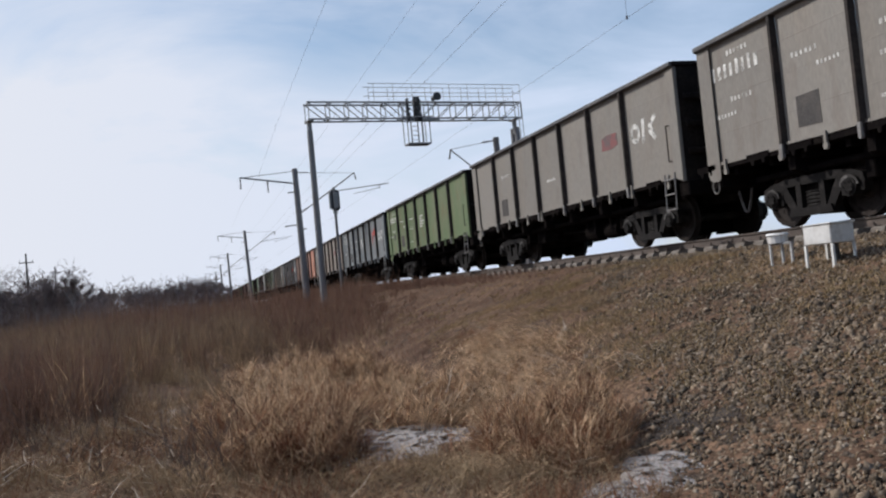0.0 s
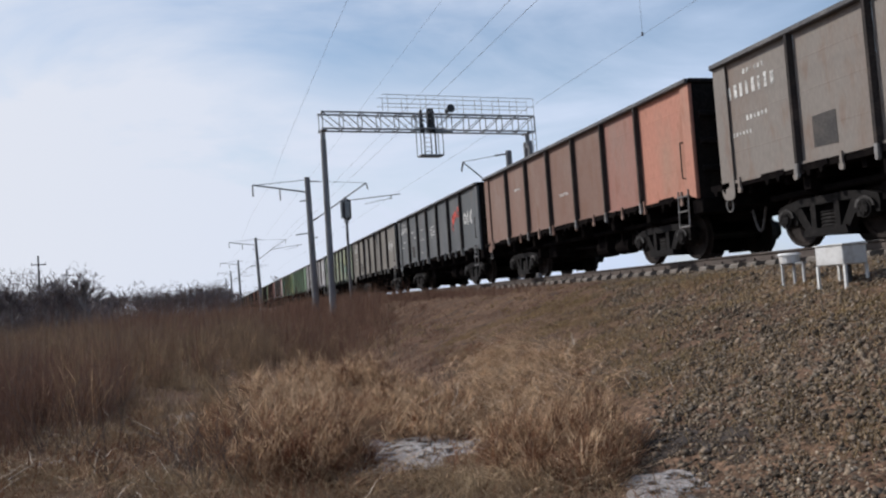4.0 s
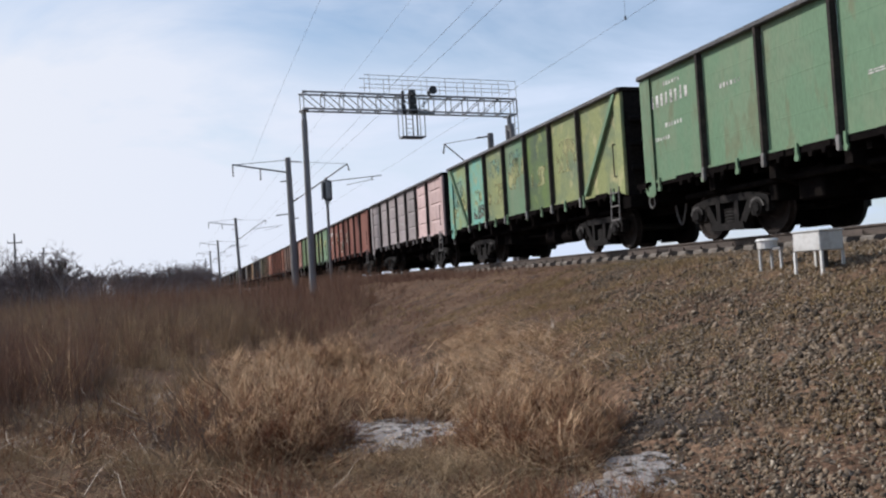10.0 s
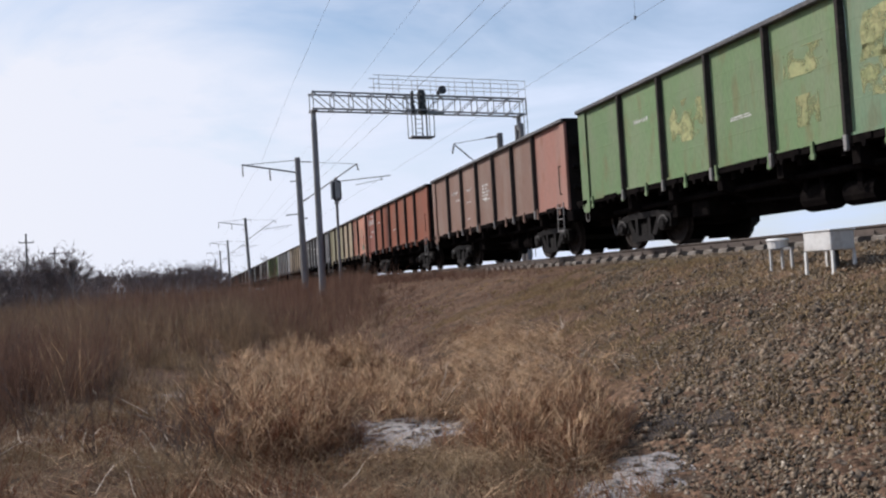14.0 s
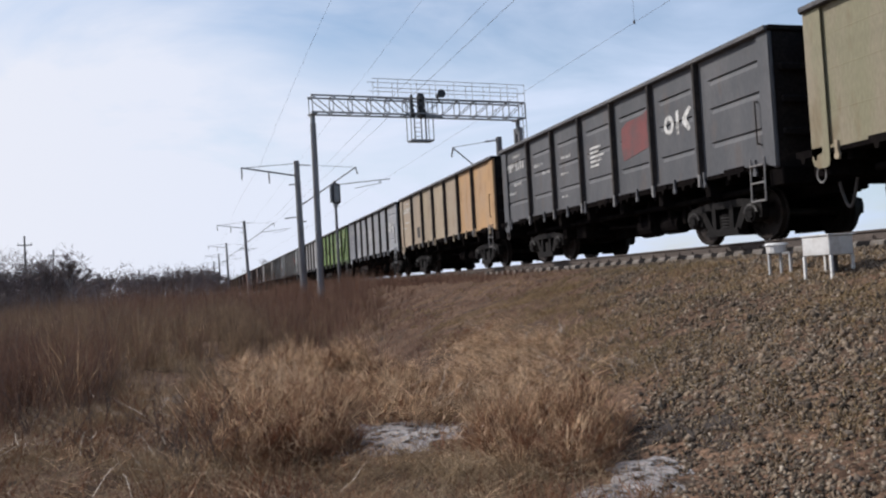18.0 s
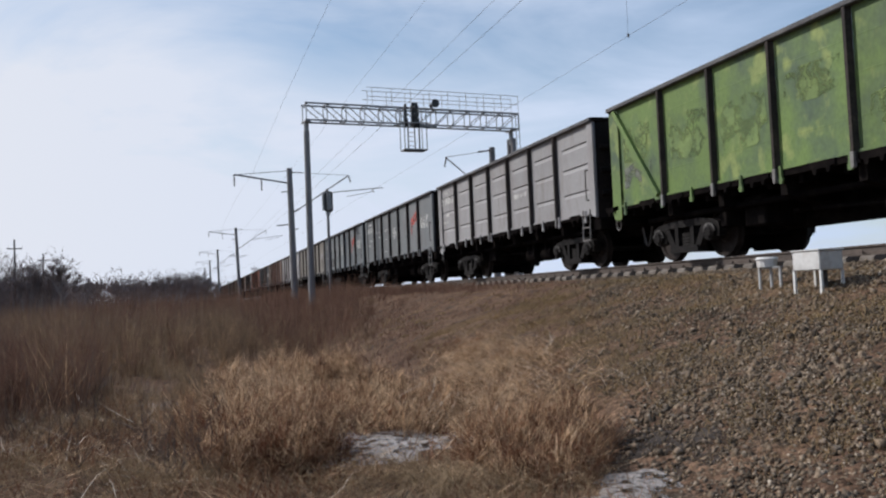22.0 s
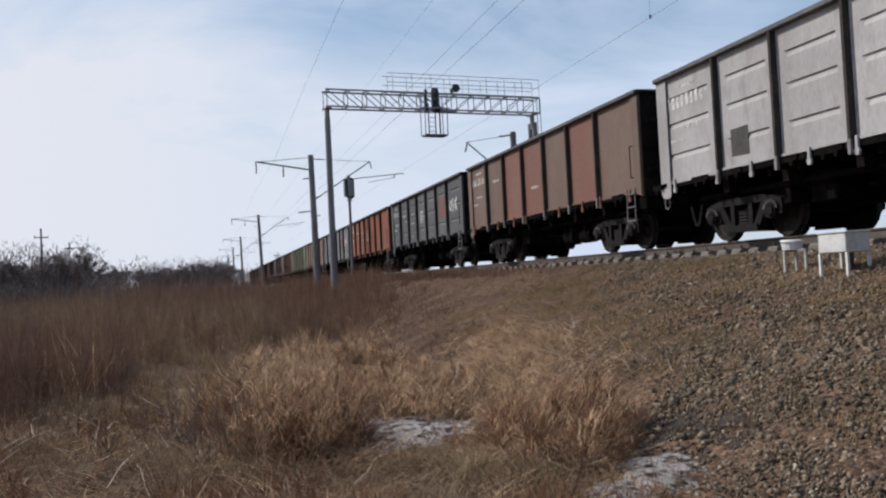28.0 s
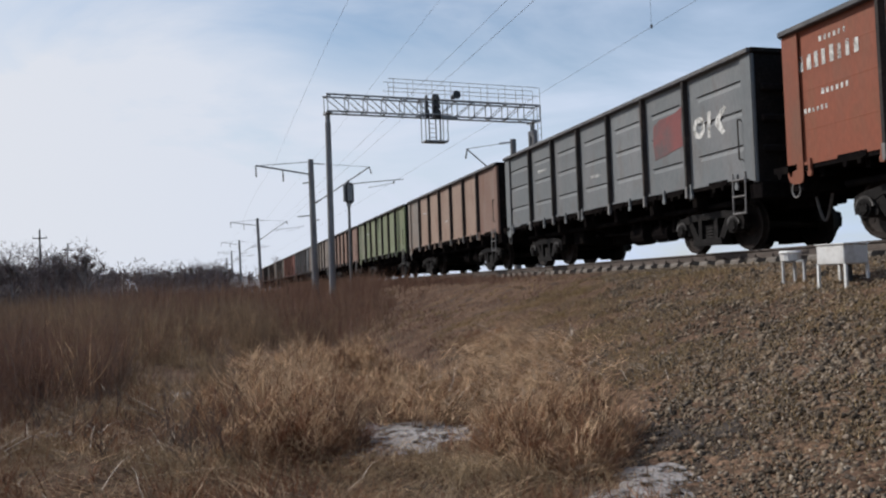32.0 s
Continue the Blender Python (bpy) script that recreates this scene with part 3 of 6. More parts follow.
def line_pole(x, y, top, lean):
    base = float(ground_z(x, y)) - .4
    p = empty("catenary_pole", pose(x, y, base, 0, lean, 0), label="grey concrete catenary pole with brackets and insulators", category="pole", group="line poles")
    h = top - base
    bm = bmesh.new()
    rod(bm, (0, 0, 0), (0, 0, h), .23, .17, 12)
    part("pole", bm, M_CONCRETE, p, "tapered round concrete pole")
    z = h
    # feeder bracket towards the field, stayed to the pole's top
    bm = bmesh.new()
    beam(bm, (0, 0, z - .95), (-3.4, 0, z - .35), .1, .09)
    part("feeder_bracket", bm, M_GALV, p)
    bm = bmesh.new()
    rod(bm, (-3.3, 0, z - .36), (0, 0, z - .15), .02, n=6)
    part("stay_rod", bm, M_WIRE, p)
    for s in (-3.4, -1.75):
        bm = bmesh.new()
        zz = z - .95 + .6 * (-s / 3.4)
        insulator(bm, (s, 0, zz), (s, 0, zz - .75))
        part("insulator", bm, M_PORCELAIN, p)
    # short cross arms
    for zz, a, b in ((z - 1.5, -.55, .2), (z - 3.6, -.95, .1), (z - 3.9, 0, .4)):
        bm = bmesh.new()
        beam(bm, (a, 0, zz), (b, 0, zz + .08), .07, .07)
        part("cross_arm", bm, M_GALV, p)
    # cantilever over the track
    bm = bmesh.new()
    rod(bm, (.55, 0, z - 2.55), (3.75, 0, z - .5), .04, n=8)
    part("cantilever_strut", bm, M_GALV, p)
    for a, b, rad, k in (((.1, 0, z - 2.8), (.55, 0, z - 2.55), .08, 5), ((.15, 0, z - .25), (.85, 0, z - .3), .06, 5), ((3.75, 0, z - .5), (3.85, 0, z - .95), .07, 3)):
        bm = bmesh.new()
        insulator(bm, a, b, rad, k)
        part("insulator", bm, M_PORCELAIN, p)
    bm = bmesh.new()
    rod(bm, (.85, 0, z - .3), (3.75, 0, z - .5), .012, n=6)
    part("stay_rod", bm, M_WIRE, p)
    bm = bmesh.new()
    rod(bm, (2.0, 0, z - 1.62), (5.95, 0, z - 1.32), .03, n=8)
    rod(bm, (3.6, 0, z - 1.85), (5.4, 0, z - 1.55), .018, n=6)
    rod(bm, (5.3, 0, z - 1.35), (5.3, 0, z - 1.62), .03, n=6)
    part("registration_arm", bm, M_GALV, p)
    return p


line_pole(6.58, 54.0, 9.7, -.7)
line_pole(6.8, 113.5, 11.0, -1.8)
line_pole(6.5, 174.0, 11.8, -1.0)
line_pole(6.5, 231.0, 12.45, -.8)
line_pole(6.5, 290.0, 12.9, -.8)

# pole on the far side of the line, its cantilever turned back towards the track
fp = empty("catenary_pole", pose(19.5, 52.4, -.2), label="grey concrete catenary pole on the far side of the line", category="pole", group="line poles")
bm = bmesh.new()
rod(bm, (0, 0, 0), (0, 0, 11.05), .25, .2, 12)
part("pole", bm, M_CONCRETE, fp, "tapered round concrete pole")
bm = bmesh.new()
rod(bm, (-.5, 0, 8.1), (-3.15, 0, 10.35), .045, n=8)
part("cantilever_strut", bm, M_GALV, fp)
bm = bmesh.new()
rod(bm, (-.15, 0, 10.85), (-3.15, 0, 10.4), .018, n=6)
part("stay_rod", bm, M_WIRE, fp)
for a, b, k in (((-.15, 0, 10.85), (-1.0, 0, 10.75), 5), ((-3.15, 0, 10.4), (-3.3, 0, 9.75), 4)):
    bm = bmesh.new()
    insulator(bm, a, b, .085, k)
    part("insulator", bm, M_PORCELAIN, fp)


# ---- mast signal ----
def mast_signal():
    x, y = 8.0, 49.0
    b = float(ground_z(x, y)) - .3
    s = empty("mast_signal", pose(x, y, b), label="railway colour-light signal on a grey mast, seen from behind", category="signal")
    bm = bmesh.new()
    rod(bm, (0, 0, 0), (0, 0, 7.75 - b), .09, .075, 10)
    part("mast", bm, M_CONCRETE, s, "grey mast")
    bm = bmesh.new()
    z0, z1 = 6.38 - b, 7.6 - b
    outline = [(-.24, z0 + .12), (-.12, z0), (.12, z0), (.24, z0 + .12), (.24, z1 - .12), (.12, z1), (-.12, z1), (-.24, z1 - .12)]
    a = [bm.verts.new((yy, -.06, z)) for yy, z in outline]
    c = [bm.verts.new((yy, .06, z)) for yy, z in outline]
    bm.faces.new(a)
    bm.faces.new(c[::-1])
    for i in range(8):
        bm.faces.new((a[i], c[i], c[(i + 1) % 8], a[(i + 1) % 8]))
    bmesh.ops.recalc_face_normals(bm, faces=bm.faces)
    for v in bm.verts:
        v.co.x += .06
    part("back_plate", bm, M_DARKSTEEL, s, "dark back plate")
    bm = bmesh.new()
    box(bm, -.3, -.2, -.1, .12, z0 + .12, z1 - .1, .02)
    box(bm, -.07, .2, -.22, -.06, z0 + .15, z1 - .15, .03)
    part("lamp_housing", bm, M_GALV, s, "grey lamp housing")
    for k in range(3):
        bm = bmesh.new()
        z = z0 + .28 + k * .33
        rod(bm, (.06, .06, z), (.06, .28, z - .02), .1, .12, 12)
        part("lens_hood", bm, M_DARKSTEEL, s)
    bm = bmesh.new()
    rod(bm, (0, 0, z0 - .15), (0, 0, z0), .14, .14, 10)
    part("collar", bm, M_GALV, s)
    return s


mast_signal()


# ---- cabinets beside the track ----
def track_box():
    # corners along the track: the long side looks to the field
    x, y = 7.45, 8.94
    g = float(ground_z(x, y))
    c = empty("track_circuit_box", pose(x, y, g, 0, 0, 4), label="white enamelled trackside junction box on four short legs", category="junction box")
    z0, z1 = 1.58 - g, 1.82 - g
    bm = bmesh.new()
    box(bm, -.02, .36, -.23, .23, z0, z1, .012)
    part("housing", bm, M_BOXWHITE, c, "white steel housing")
    bm = bmesh.new()
    box(bm, -.035, .375, -.245, .245, z1, z1 + .02, .008)
    part("lid", bm, M_BOXWHITE, c, "white overhanging lid")
    for yy in (-.22, .22):
        for xx in (.0, .34):
            bm = bmesh.new()
            gg = float(ground_z(x + xx, y + yy)) - g
            beam(bm, (xx, yy, min(gg, 0) - .06), (xx, yy, z0), .032, .032)
            part("leg", bm, M_BOXWHITE, c, "white angle-iron leg")
    bm = bmesh.new()
    rod(bm, (.25, 0, -.05), (.25, 0, z0), .05, .05, 8)
    part("cable_duct", bm, M_DARKSTEEL, c)


def small_box():
    x, y = 7.75, 10.1
    g = float(ground_z(x, y))
    c = empty("cable_terminal", pose(x, y, g), label="small round white cable terminal on three thin legs", category="cable terminal")
    z0 = 1.66 - g
    bm = bmesh.new()
    rod(bm, (0, 0, z0), (0, 0, z0 + .11), .13, .14, 14)
    part("housing", bm, M_BOXWHITE, c)
    bm = bmesh.new()
    rod(bm, (0, 0, z0 + .11), (0, 0, z0 + .14), .16, .13, 14)
    part("lid", bm, M_BOXWHITE, c)
    bm = bmesh.new()
    box(bm, -.03, .03, -.3, .1, z0 - .02, z0 + .01)
    part("bracket", bm, M_GALV, c)
    for xx, yy in ((-.06, .09), (.02, -.05), (.0, -.27)):
        bm = bmesh.new()
        beam(bm, (xx, yy, -.08), (xx, yy, z0), .028, .028)
        part("leg", bm, M_GALVLIGHT, c, "thin pale grey leg")


track_box()
small_box()


# ---- overhead wires ----
def wire(name, label, x, z, sag, r, y0=-10, y1=300, first=54.0, span=60.0, drift=0.0):
    pts = []
    y = y0
    while y <= y1:
        f = ((y - first) / span) % 1.0
        pts.append((x + drift * math.sin(2 * math.pi * f), y, z - sag * 4 * f * (1 - f)))
        y += 4.0
    cu = bpy.data.curves.new(name, "CURVE")
    cu.dimensions, cu.bevel_depth, cu.bevel_resolution = "3D", r, 1
    sp = cu.splines.new("POLY")
    sp.points.add(len(pts) - 1)
    for q, p in zip(sp.points, pts):
        q.co = (*p, 1)
    dg = new("wire_curve", cu)
    me = bpy.data.meshes.new_from_object(dg)
    bpy.data.objects.remove(dg)
    me.materials.clear()
    me.materials.append(None)
    return tagged(part(name, me, M_WIRE), label=label, category="wire", group="overhead wires")


wire("feeder_wire", "thin dark feeder wire hung from the pole brackets", 4.2, 9.35, -.65, .0045)
wire("feeder_wire", "thin dark wire at the pole tops", 7.3, 10.5, .0, .0035)
wire("messenger_wire", "dark messenger wire of the catenary", 10.0, 11.05, .0, .006)
wire("messenger_wire", "dark messenger wire of the catenary", 10.93, 11.05, .0, .0075)
contact = wire("contact_wire", "thin contact wire over the track", 10.93, 7.8, .0, .004)
for y in (19.1,):
    bm = bmesh.new()
    rod(bm, (10.93, y, 7.8), (10.93, y, 11.05), .004, n=4)
    rod(bm, (10.93, y, 7.77), (10.93, y, 7.86), .028, n=6)
    tagged(part("dropper", bm, M_WIRE), label="thin dropper wire with its clamp on the contact wire", category="wire", group="overhead wires")


# ---- old timber poles of the line across the field ----
def timber_pole(x, y, top, arms):
    p = empty("timber_pole", pose(x, y, float(ground_z(x, y)) - .3, 0, 0, 8), label="dark timber telegraph pole with a cross arm", category="pole", group="field poles")
    bm = bmesh.new()
    rod(bm, (0, 0, 0), (0, 0, top), .2, .15, 8)
    part("pole", bm, M_WOODPOLE, p)
    bm = bmesh.new()
    beam(bm, (-arms, 0, top - 1.75), (arms, 0, top - 1.75), .16, .2)
    part("cross_arm", bm, M_WOODPOLE, p)
    for s in (-arms * .9, arms * .9):
        bm = bmesh.new()
        insulator(bm, (s, 0, top - 1.7), (s, 0, top - 1.3), .1, 3)
        part("insulator", bm, M_PORCELAIN, p)


timber_pole(-31.0, 180, 15.3, 1.3)
timber_pole(-37.6, 260, 17.2, 1.3)


# ---- freight train: open-top gondola wagons ----
PITCH, HALF = 13.92, 6.54      # coupler to coupler; half the body
POSTS = [-4.34, -2.604, -0.868, 0.868, 2.604, 4.34]
Z0, Z1 = 1.36, 3.472           # side panels above the rail
SIDE = -1.47


def panel_mesh(w, ribbed, lip=0.0):
    """Sheet-steel side panel as one folded sheet; pressed horizontal ribs on the newer kind, shallow seams on the older."""
    bm = bmesh.new()
    d, hh = (-.035, .06) if ribbed else (.0022, .015)
    a, b = (w / 2 - .2 - .1 * (w > 2), w / 2 - .27 - .1 * (w > 2)) if ribbed else (w / 2 - .02, w / 2 - .03)
    ys = [-w / 2, -a, -b, b, a, w / 2] if ribbed else [-w / 2, w / 2]
    rows = [(Z0 - .05 - lip, -.02, False), (Z0 - .052 - lip, .035, False), (Z0 - lip, .035, False), (Z0 + .004 - lip, 0, False)]
    for z in (1.83, 2.47, 3.01):
        rows += [(z - hh, 0, False), (z + hh * .5, d, True), (z + hh * .85, d, True), (z + hh, 0, False)]
    rows += [(Z1, 0, False)]
    grid = []
    for z, out, rib in rows:
        grid.append([bm.verts.new((SIDE - (out if (not rib or not ribbed or 2 <= i <= 3) else 0) , y, z)) for i, y in enumerate(ys)])
    for p, q in zip(grid, grid[1:]):
        for i in range(len(ys) - 1):
            bm.faces.new((p[i], p[i + 1], q[i + 1], q[i]))
    ret = bmesh.ops.extrude_face_region(bm, geom=list(bm.faces))
    for v in ret["geom"]:
        if isinstance(v, bmesh.types.BMVert):
            v.co.x += .012
    bmesh.ops.recalc_face_normals(bm, faces=bm.faces)
    return mesh(bm)


def build_wagon_meshes():
    m = {}
    for kind in ("smooth", "ribbed"):
        m["mid_" + kind] = panel_mesh(1.735 - .1, kind == "ribbed")
        m["end_" + kind] = panel_mesh(2.2 - .06, kind == "ribbed", .04)
    # hat-section post, tapering below the sill
    bm = bmesh.new()
    prof = [(-.047, 0), (-.03, -.112), (.03, -.112), (.047, 0)]
    for z_a, z_b, s in ((Z0 - .02, Z1, 1.0), (Z0 - .2, Z0 - .02, .8)):
        lo = [bm.verts.new((SIDE + x * (s if z_a < Z0 - .1 else 1) + .002, y, z_a)) for y, x in prof]
        hi = [bm.verts.new((SIDE + x + .002, y, z_b)) for y, x in prof]
        for i in range(3):
            bm.faces.new((lo[i], lo[i + 1], hi[i + 1], hi[i]))
        bm.faces.new(lo)
        bm.faces.new(hi)
    bmesh.ops.recalc_face_normals(bm, faces=bm.faces)
    m["post"] = mesh(bm)
    bm = bmesh.new()
    prof = [(SIDE + .03, Z0 - .2), (SIDE - .028, Z0 - .2), (SIDE - .028, Z1), (SIDE + .03, Z1)]
    box(bm, SIDE - .03, SIDE + .025, -.06, .06, Z0 - .2, Z1, .012)
    m["corner"] = mesh(bm)
    bm = bmesh.new()
    box(bm, SIDE - .122, SIDE + .06, -HALF, HALF, Z1, Z1 + .093, .015)
    m["top_rail"] = mesh(bm)
    bm = bmesh.new()
    box(bm, SIDE - .02, SIDE + .08, -HALF + .05, HALF - .05, Z0 - .17, Z0 - .06, .01)
    m["sill"] = mesh(bm)
    # drop-door latch: a crooked strap with a hook
    bm = bmesh.new()
    prism(bm, [(-.025, Z0 + .0), (.025, Z0 + .01), (.03, Z0 - .18), (.055, Z0 - .21), (.045, Z0 - .28), (-.03, Z0 - .29), (-.055, Z0 - .22), (-.025, Z0 - .17)], SIDE - .07, SIDE - .03)
    m["latch"] = mesh(bm)
    # hinge bracket with two ragged ears that reach up over the panel's edge
    bm = bmesh.new()
    prism(bm, [(-.3, Z0 - .14), (-.3, Z0 - .05), (.3, Z0 - .05), (.3, Z0 - .14), (.2, Z0 - .17), (.18, Z0 - .25), (.12, Z0 - .25), (.1, Z0 - .17), (-.1, Z0 - .17),
               (-.12, Z0 - .24), (-.17, Z0 - .24), (-.19, Z0 - .16)], SIDE - .05, SIDE - .01)
    m["hinge"] = mesh(bm)
    # rounded corner plate that hangs below the sill
    bm = bmesh.new()
    prism(bm, [(-.19, Z1 - .01), (.19, Z1 - .01), (.19, Z0 - .24), (.15, Z0 - .33), (.06, Z0 - .375), (-.1, Z0 - .38), (-.17, Z0 - .35), (-.19, Z0 - .28)], SIDE - .05, SIDE - .036)
    m["corner_plate"] = mesh(bm)
    bm = bmesh.new()
    prism(bm, [(-.15, Z1 - .01), (.15, Z1 - .01), (.15, Z0 - .02), (.1, Z0 - .1), (-.02, Z0 - .16), (-.15, Z0 - .18)], SIDE - .05, SIDE - .036)
    m["front_plate"] = mesh(bm)
    # pale foot of a side post below the sill
    bm = bmesh.new()
    prism(bm, [(-.034, Z0 - .03), (.034, Z0 - .03), (.032, Z0 - .24), (.016, Z0 - .27), (-.016, Z0 - .27), (-.032, Z0 - .24)], SIDE - .12, SIDE - .06)
    m["post_foot"] = mesh(bm)
    # round loop of the uncoupling lever at the rear corner
    bm = bmesh.new()
    rings = []
    for k in range(16):
        t0 = 2 * math.pi * k / 16
        rings.append([bm.verts.new((SIDE + .02 + .014 * math.sin(u), (.1 + .014 * math.cos(u)) * math.cos(t0), .9 + (.13 + .014 * math.cos(u)) * math.sin(t0))) for u in (0, 1.26, 2.51, 3.77, 5.03)])
    for k in range(16):
        p, q = rings[k], rings[(k + 1) % 16]
        for u in range(5):
            bm.faces.new((p[u], p[(u + 1) % 5], q[(u + 1) % 5], q[u]))
    bmesh.ops.recalc_face_normals(bm, faces=bm.faces)
    m["loop"] = mesh(bm)
    # worn saddle over an axle box; a pale arch paints its glint
    bm = bmesh.new()
    arc = [math.pi * k / 8 for k in range(9)]
    prism(bm, [(.205 * math.cos(q), .5 + .17 * math.sin(q)) for q in arc] + [(.16 * math.cos(q), .5 + .125 * math.sin(q)) for q in arc[::-1]], -.118, -.085)
    m["saddle"] = mesh(bm)
    # lever shafts of the drop doors, along the sill
    bm = bmesh.new()
    rod(bm, (-1.1, -HALF + .9, .9), (-1.1, HALF - .9, .9), .06, n=8)
    m["door_shaft"] = mesh(bm)
    # end wall: plate, cross ribs, uprights, cap and end beam
    bm = bmesh.new()
    box(bm, SIDE + .1, -SIDE - .1, -HALF - .07, -HALF, -.07, .07, .03)
    m["end_rib"] = mesh(bm)
    bm = bmesh.new()
    box(bm, -.05, .05, -HALF - .085, -HALF, Z0 - .2, Z1, .015)
    m["end_post"] = mesh(bm)
    bm = bmesh.new()
    box(bm, SIDE - .06, -SIDE + .06, -HALF - .05, -HALF + .04, Z1, Z1 + .091, .015)
    m["end_cap"] = mesh(bm)
    bm = bmesh.new()
    box(bm, SIDE + .02, -SIDE - .02, -HALF - .06, -HALF + .3, Z0 - .5, Z0 - .203, .02)
    m["end_beam"] = mesh(bm)
    bm = bmesh.new()
    box(bm, SIDE + .025, -SIDE - .025, -HALF, -HALF + .03, Z0 - .2, Z1)
    m["end"] = mesh(bm)
    bm = bmesh.new()
    box(bm, SIDE + .03, -SIDE - .03, -HALF + .04, HALF - .04, Z0 - .06, Z0 - .02)
    m["floor"] = mesh(bm)
    bm = bmesh.new()
    box(bm, -1.38, -.25, -.84, .84, Z0 - .16, Z0 - .085, .01)
    for s in (-.5, .5):
        box(bm, -1.36, -.3, s - .05, s + .05, Z0 - .3, Z0 - .158)
    m["hatch"] = mesh(bm)
    bm = bmesh.new()
    box(bm, -.26, .26, -HALF + .1, HALF - .1, .72, Z0 - .1, .01)
    m["centre_sill"] = mesh(bm)
    bm = bmesh.new()
    for s in (-1, 1):
        a = [bm.verts.new((s * x, y, z)) for y in (-.08, .08) for x, z in ((.2, .6), (1.4, .9), (1.4, Z0 - .07), (.2, Z0 - .07))]
        for f in ((0, 1, 2, 3), (4, 5, 6, 7), (0, 1, 5, 4), (1, 2, 6, 5), (2, 3, 7, 6), (3, 0, 4, 7)):
            bm.faces.new([a[i] for i in f])
    bmesh.ops.recalc_face_normals(bm, faces=bm.faces)
    m["bearer"] = mesh(bm)
    # brake cylinder, reservoir and levers under the middle
    bm = bmesh.new()
    rod(bm, (-.8, -1.45, .54), (-.8, -.85, .54), .23, n=14)
    rod(bm, (-.8, -.85, .6), (-.8, .9, .68), .04, n=6)
    box(bm, -1.0, -.45, -1.4, -1.3, .55, 1.15, .01)
    box(bm, -1.0, -.45, -1.0, -.9, .55, 1.15, .01)
    m["brake_cylinder"] = mesh(bm)
    bm = bmesh.new()
    rod(bm, (-.75, -2.4, .53), (-.75, -1.75, .53), .2, n=14)
    box(bm, -.95, -.5, -2.2, -2.08, .55, 1.1, .01)
    rod(bm, (-.75, -3.3, .52), (-.75, -2.4, .55), .03, n=6)
    box(bm, -.95, -.6, -2.78, -2.66, .5, 1.1, .01)
    m["reservoir"] = mesh(bm)
    bm = bmesh.new()
    rod(bm, (-.35, -3.4, .7), (-.35, 3.2, .72), .03, n=6)
    beam(bm, (-.95, 1.15, .68), (.3, 1.15, .68), .14, .04)
    rod(bm, (.25, -3.4, .66), (.25, 3.4, .7), .03, n=6)
    beam(bm, (-.3, -2.7, .5), (-.3, -2.7, 1.1), .08, .05)
    beam(bm, (-.8, 2.1, .55), (-.8, 2.1, 1.1), .12, .1)
    box(bm, -.12, .12, -2.6, 3.2, .44, .74, .03)
    box(bm, -1.0, .4, 1.9, 2.5, .5, 1.05, .03)
    box(bm, -1.1, -.6, 2.9, 3.1, .55, 1.1, .02)
    beam(bm, (-1.0, -3.3, .62), (-1.0, -2.9, 1.05), .1, .06)
    m["brake_rigging"] = mesh(bm)
    # automatic coupler
    bm = bmesh.new()
    box(bm, -.12, .12, -HALF - .3, -HALF + .3, .93, 1.15, .02)
    box(bm, -.2, .17, -HALF - .46, -HALF - .22, .88, 1.2, .05)
    box(bm, .02, .2, -HALF - .52, -HALF - .4, .93, 1.15, .03)
    box(bm, -.32, .32, -HALF - .1, -HALF, .86, 1.24, .03)
    m["coupler"] = mesh(bm)
    bm = bmesh.new()
    pts = [Vector((-.32, -HALF - .02, .95)).lerp(Vector((-.28, -HALF - .42, .92)), i / 10) - Vector((0, 0, .5 * math.sin(math.pi * i / 10))) for i in range(11)]
    rings = []
    for i, q in enumerate(pts):
        d = (pts[min(i + 1, 10)] - pts[max(i - 1, 0)]).normalized()
        u = d.cross(Vector((1, 0, 0))).normalized()
        rings.append([bm.verts.new(q + .028 * (math.cos(t) * Vector((1, 0, 0)) + math.sin(t) * u)) for t in [2 * math.pi * k / 7 for k in range(7)]])
    for a, b in zip(rings, rings[1:]):
        for k in range(7):
            bm.faces.new((a[k], a[(k + 1) % 7], b[(k + 1) % 7], b[k]))
    bmesh.ops.recalc_face_normals(bm, faces=bm.faces)
    m["air_hose"] = mesh(bm)
    bm = bmesh.new()
    for y in (-.19, .19):
        rod(bm, (SIDE - .08, y, .62), (SIDE - .06, y, Z0 + .02), .018, n=6)
    for z in (.64, .95, 1.25):
        rod(bm, (SIDE - .08, -.19, z), (SIDE - .08, .19, z), .018, n=6)
    m["ladder"] = mesh(bm)
    bm = bmesh.new()
    rod(bm, (SIDE - .07, 0, 1.62), (SIDE - .07, 0, 2.35), .014, n=6)
    for z in (1.62, 2.35):
        rod(bm, (SIDE - .07, 0, z), (SIDE + .005, 0, z), .014, n=6)
    m["grab_handle"] = mesh(bm)
    bm = bmesh.new()
    beam(bm, (SIDE - .05, -.86, Z0), (SIDE - .05, .86, Z1), .08, .11)
    m["brace"] = mesh(bm)
    # bogie pieces
    bm = bmesh.new()
    box(bm, -.98, .98, -.3, .3, .3, .8, .05)
    rod(bm, (0, 0, .8), (0, 0, .93), .26, n=16)
    for s in (-.76, .76):
        box(bm, s - .1, s + .1, -.14, .14, .8, .9, .02)
    m["bolster"] = mesh(bm)
    bm = bmesh.new()
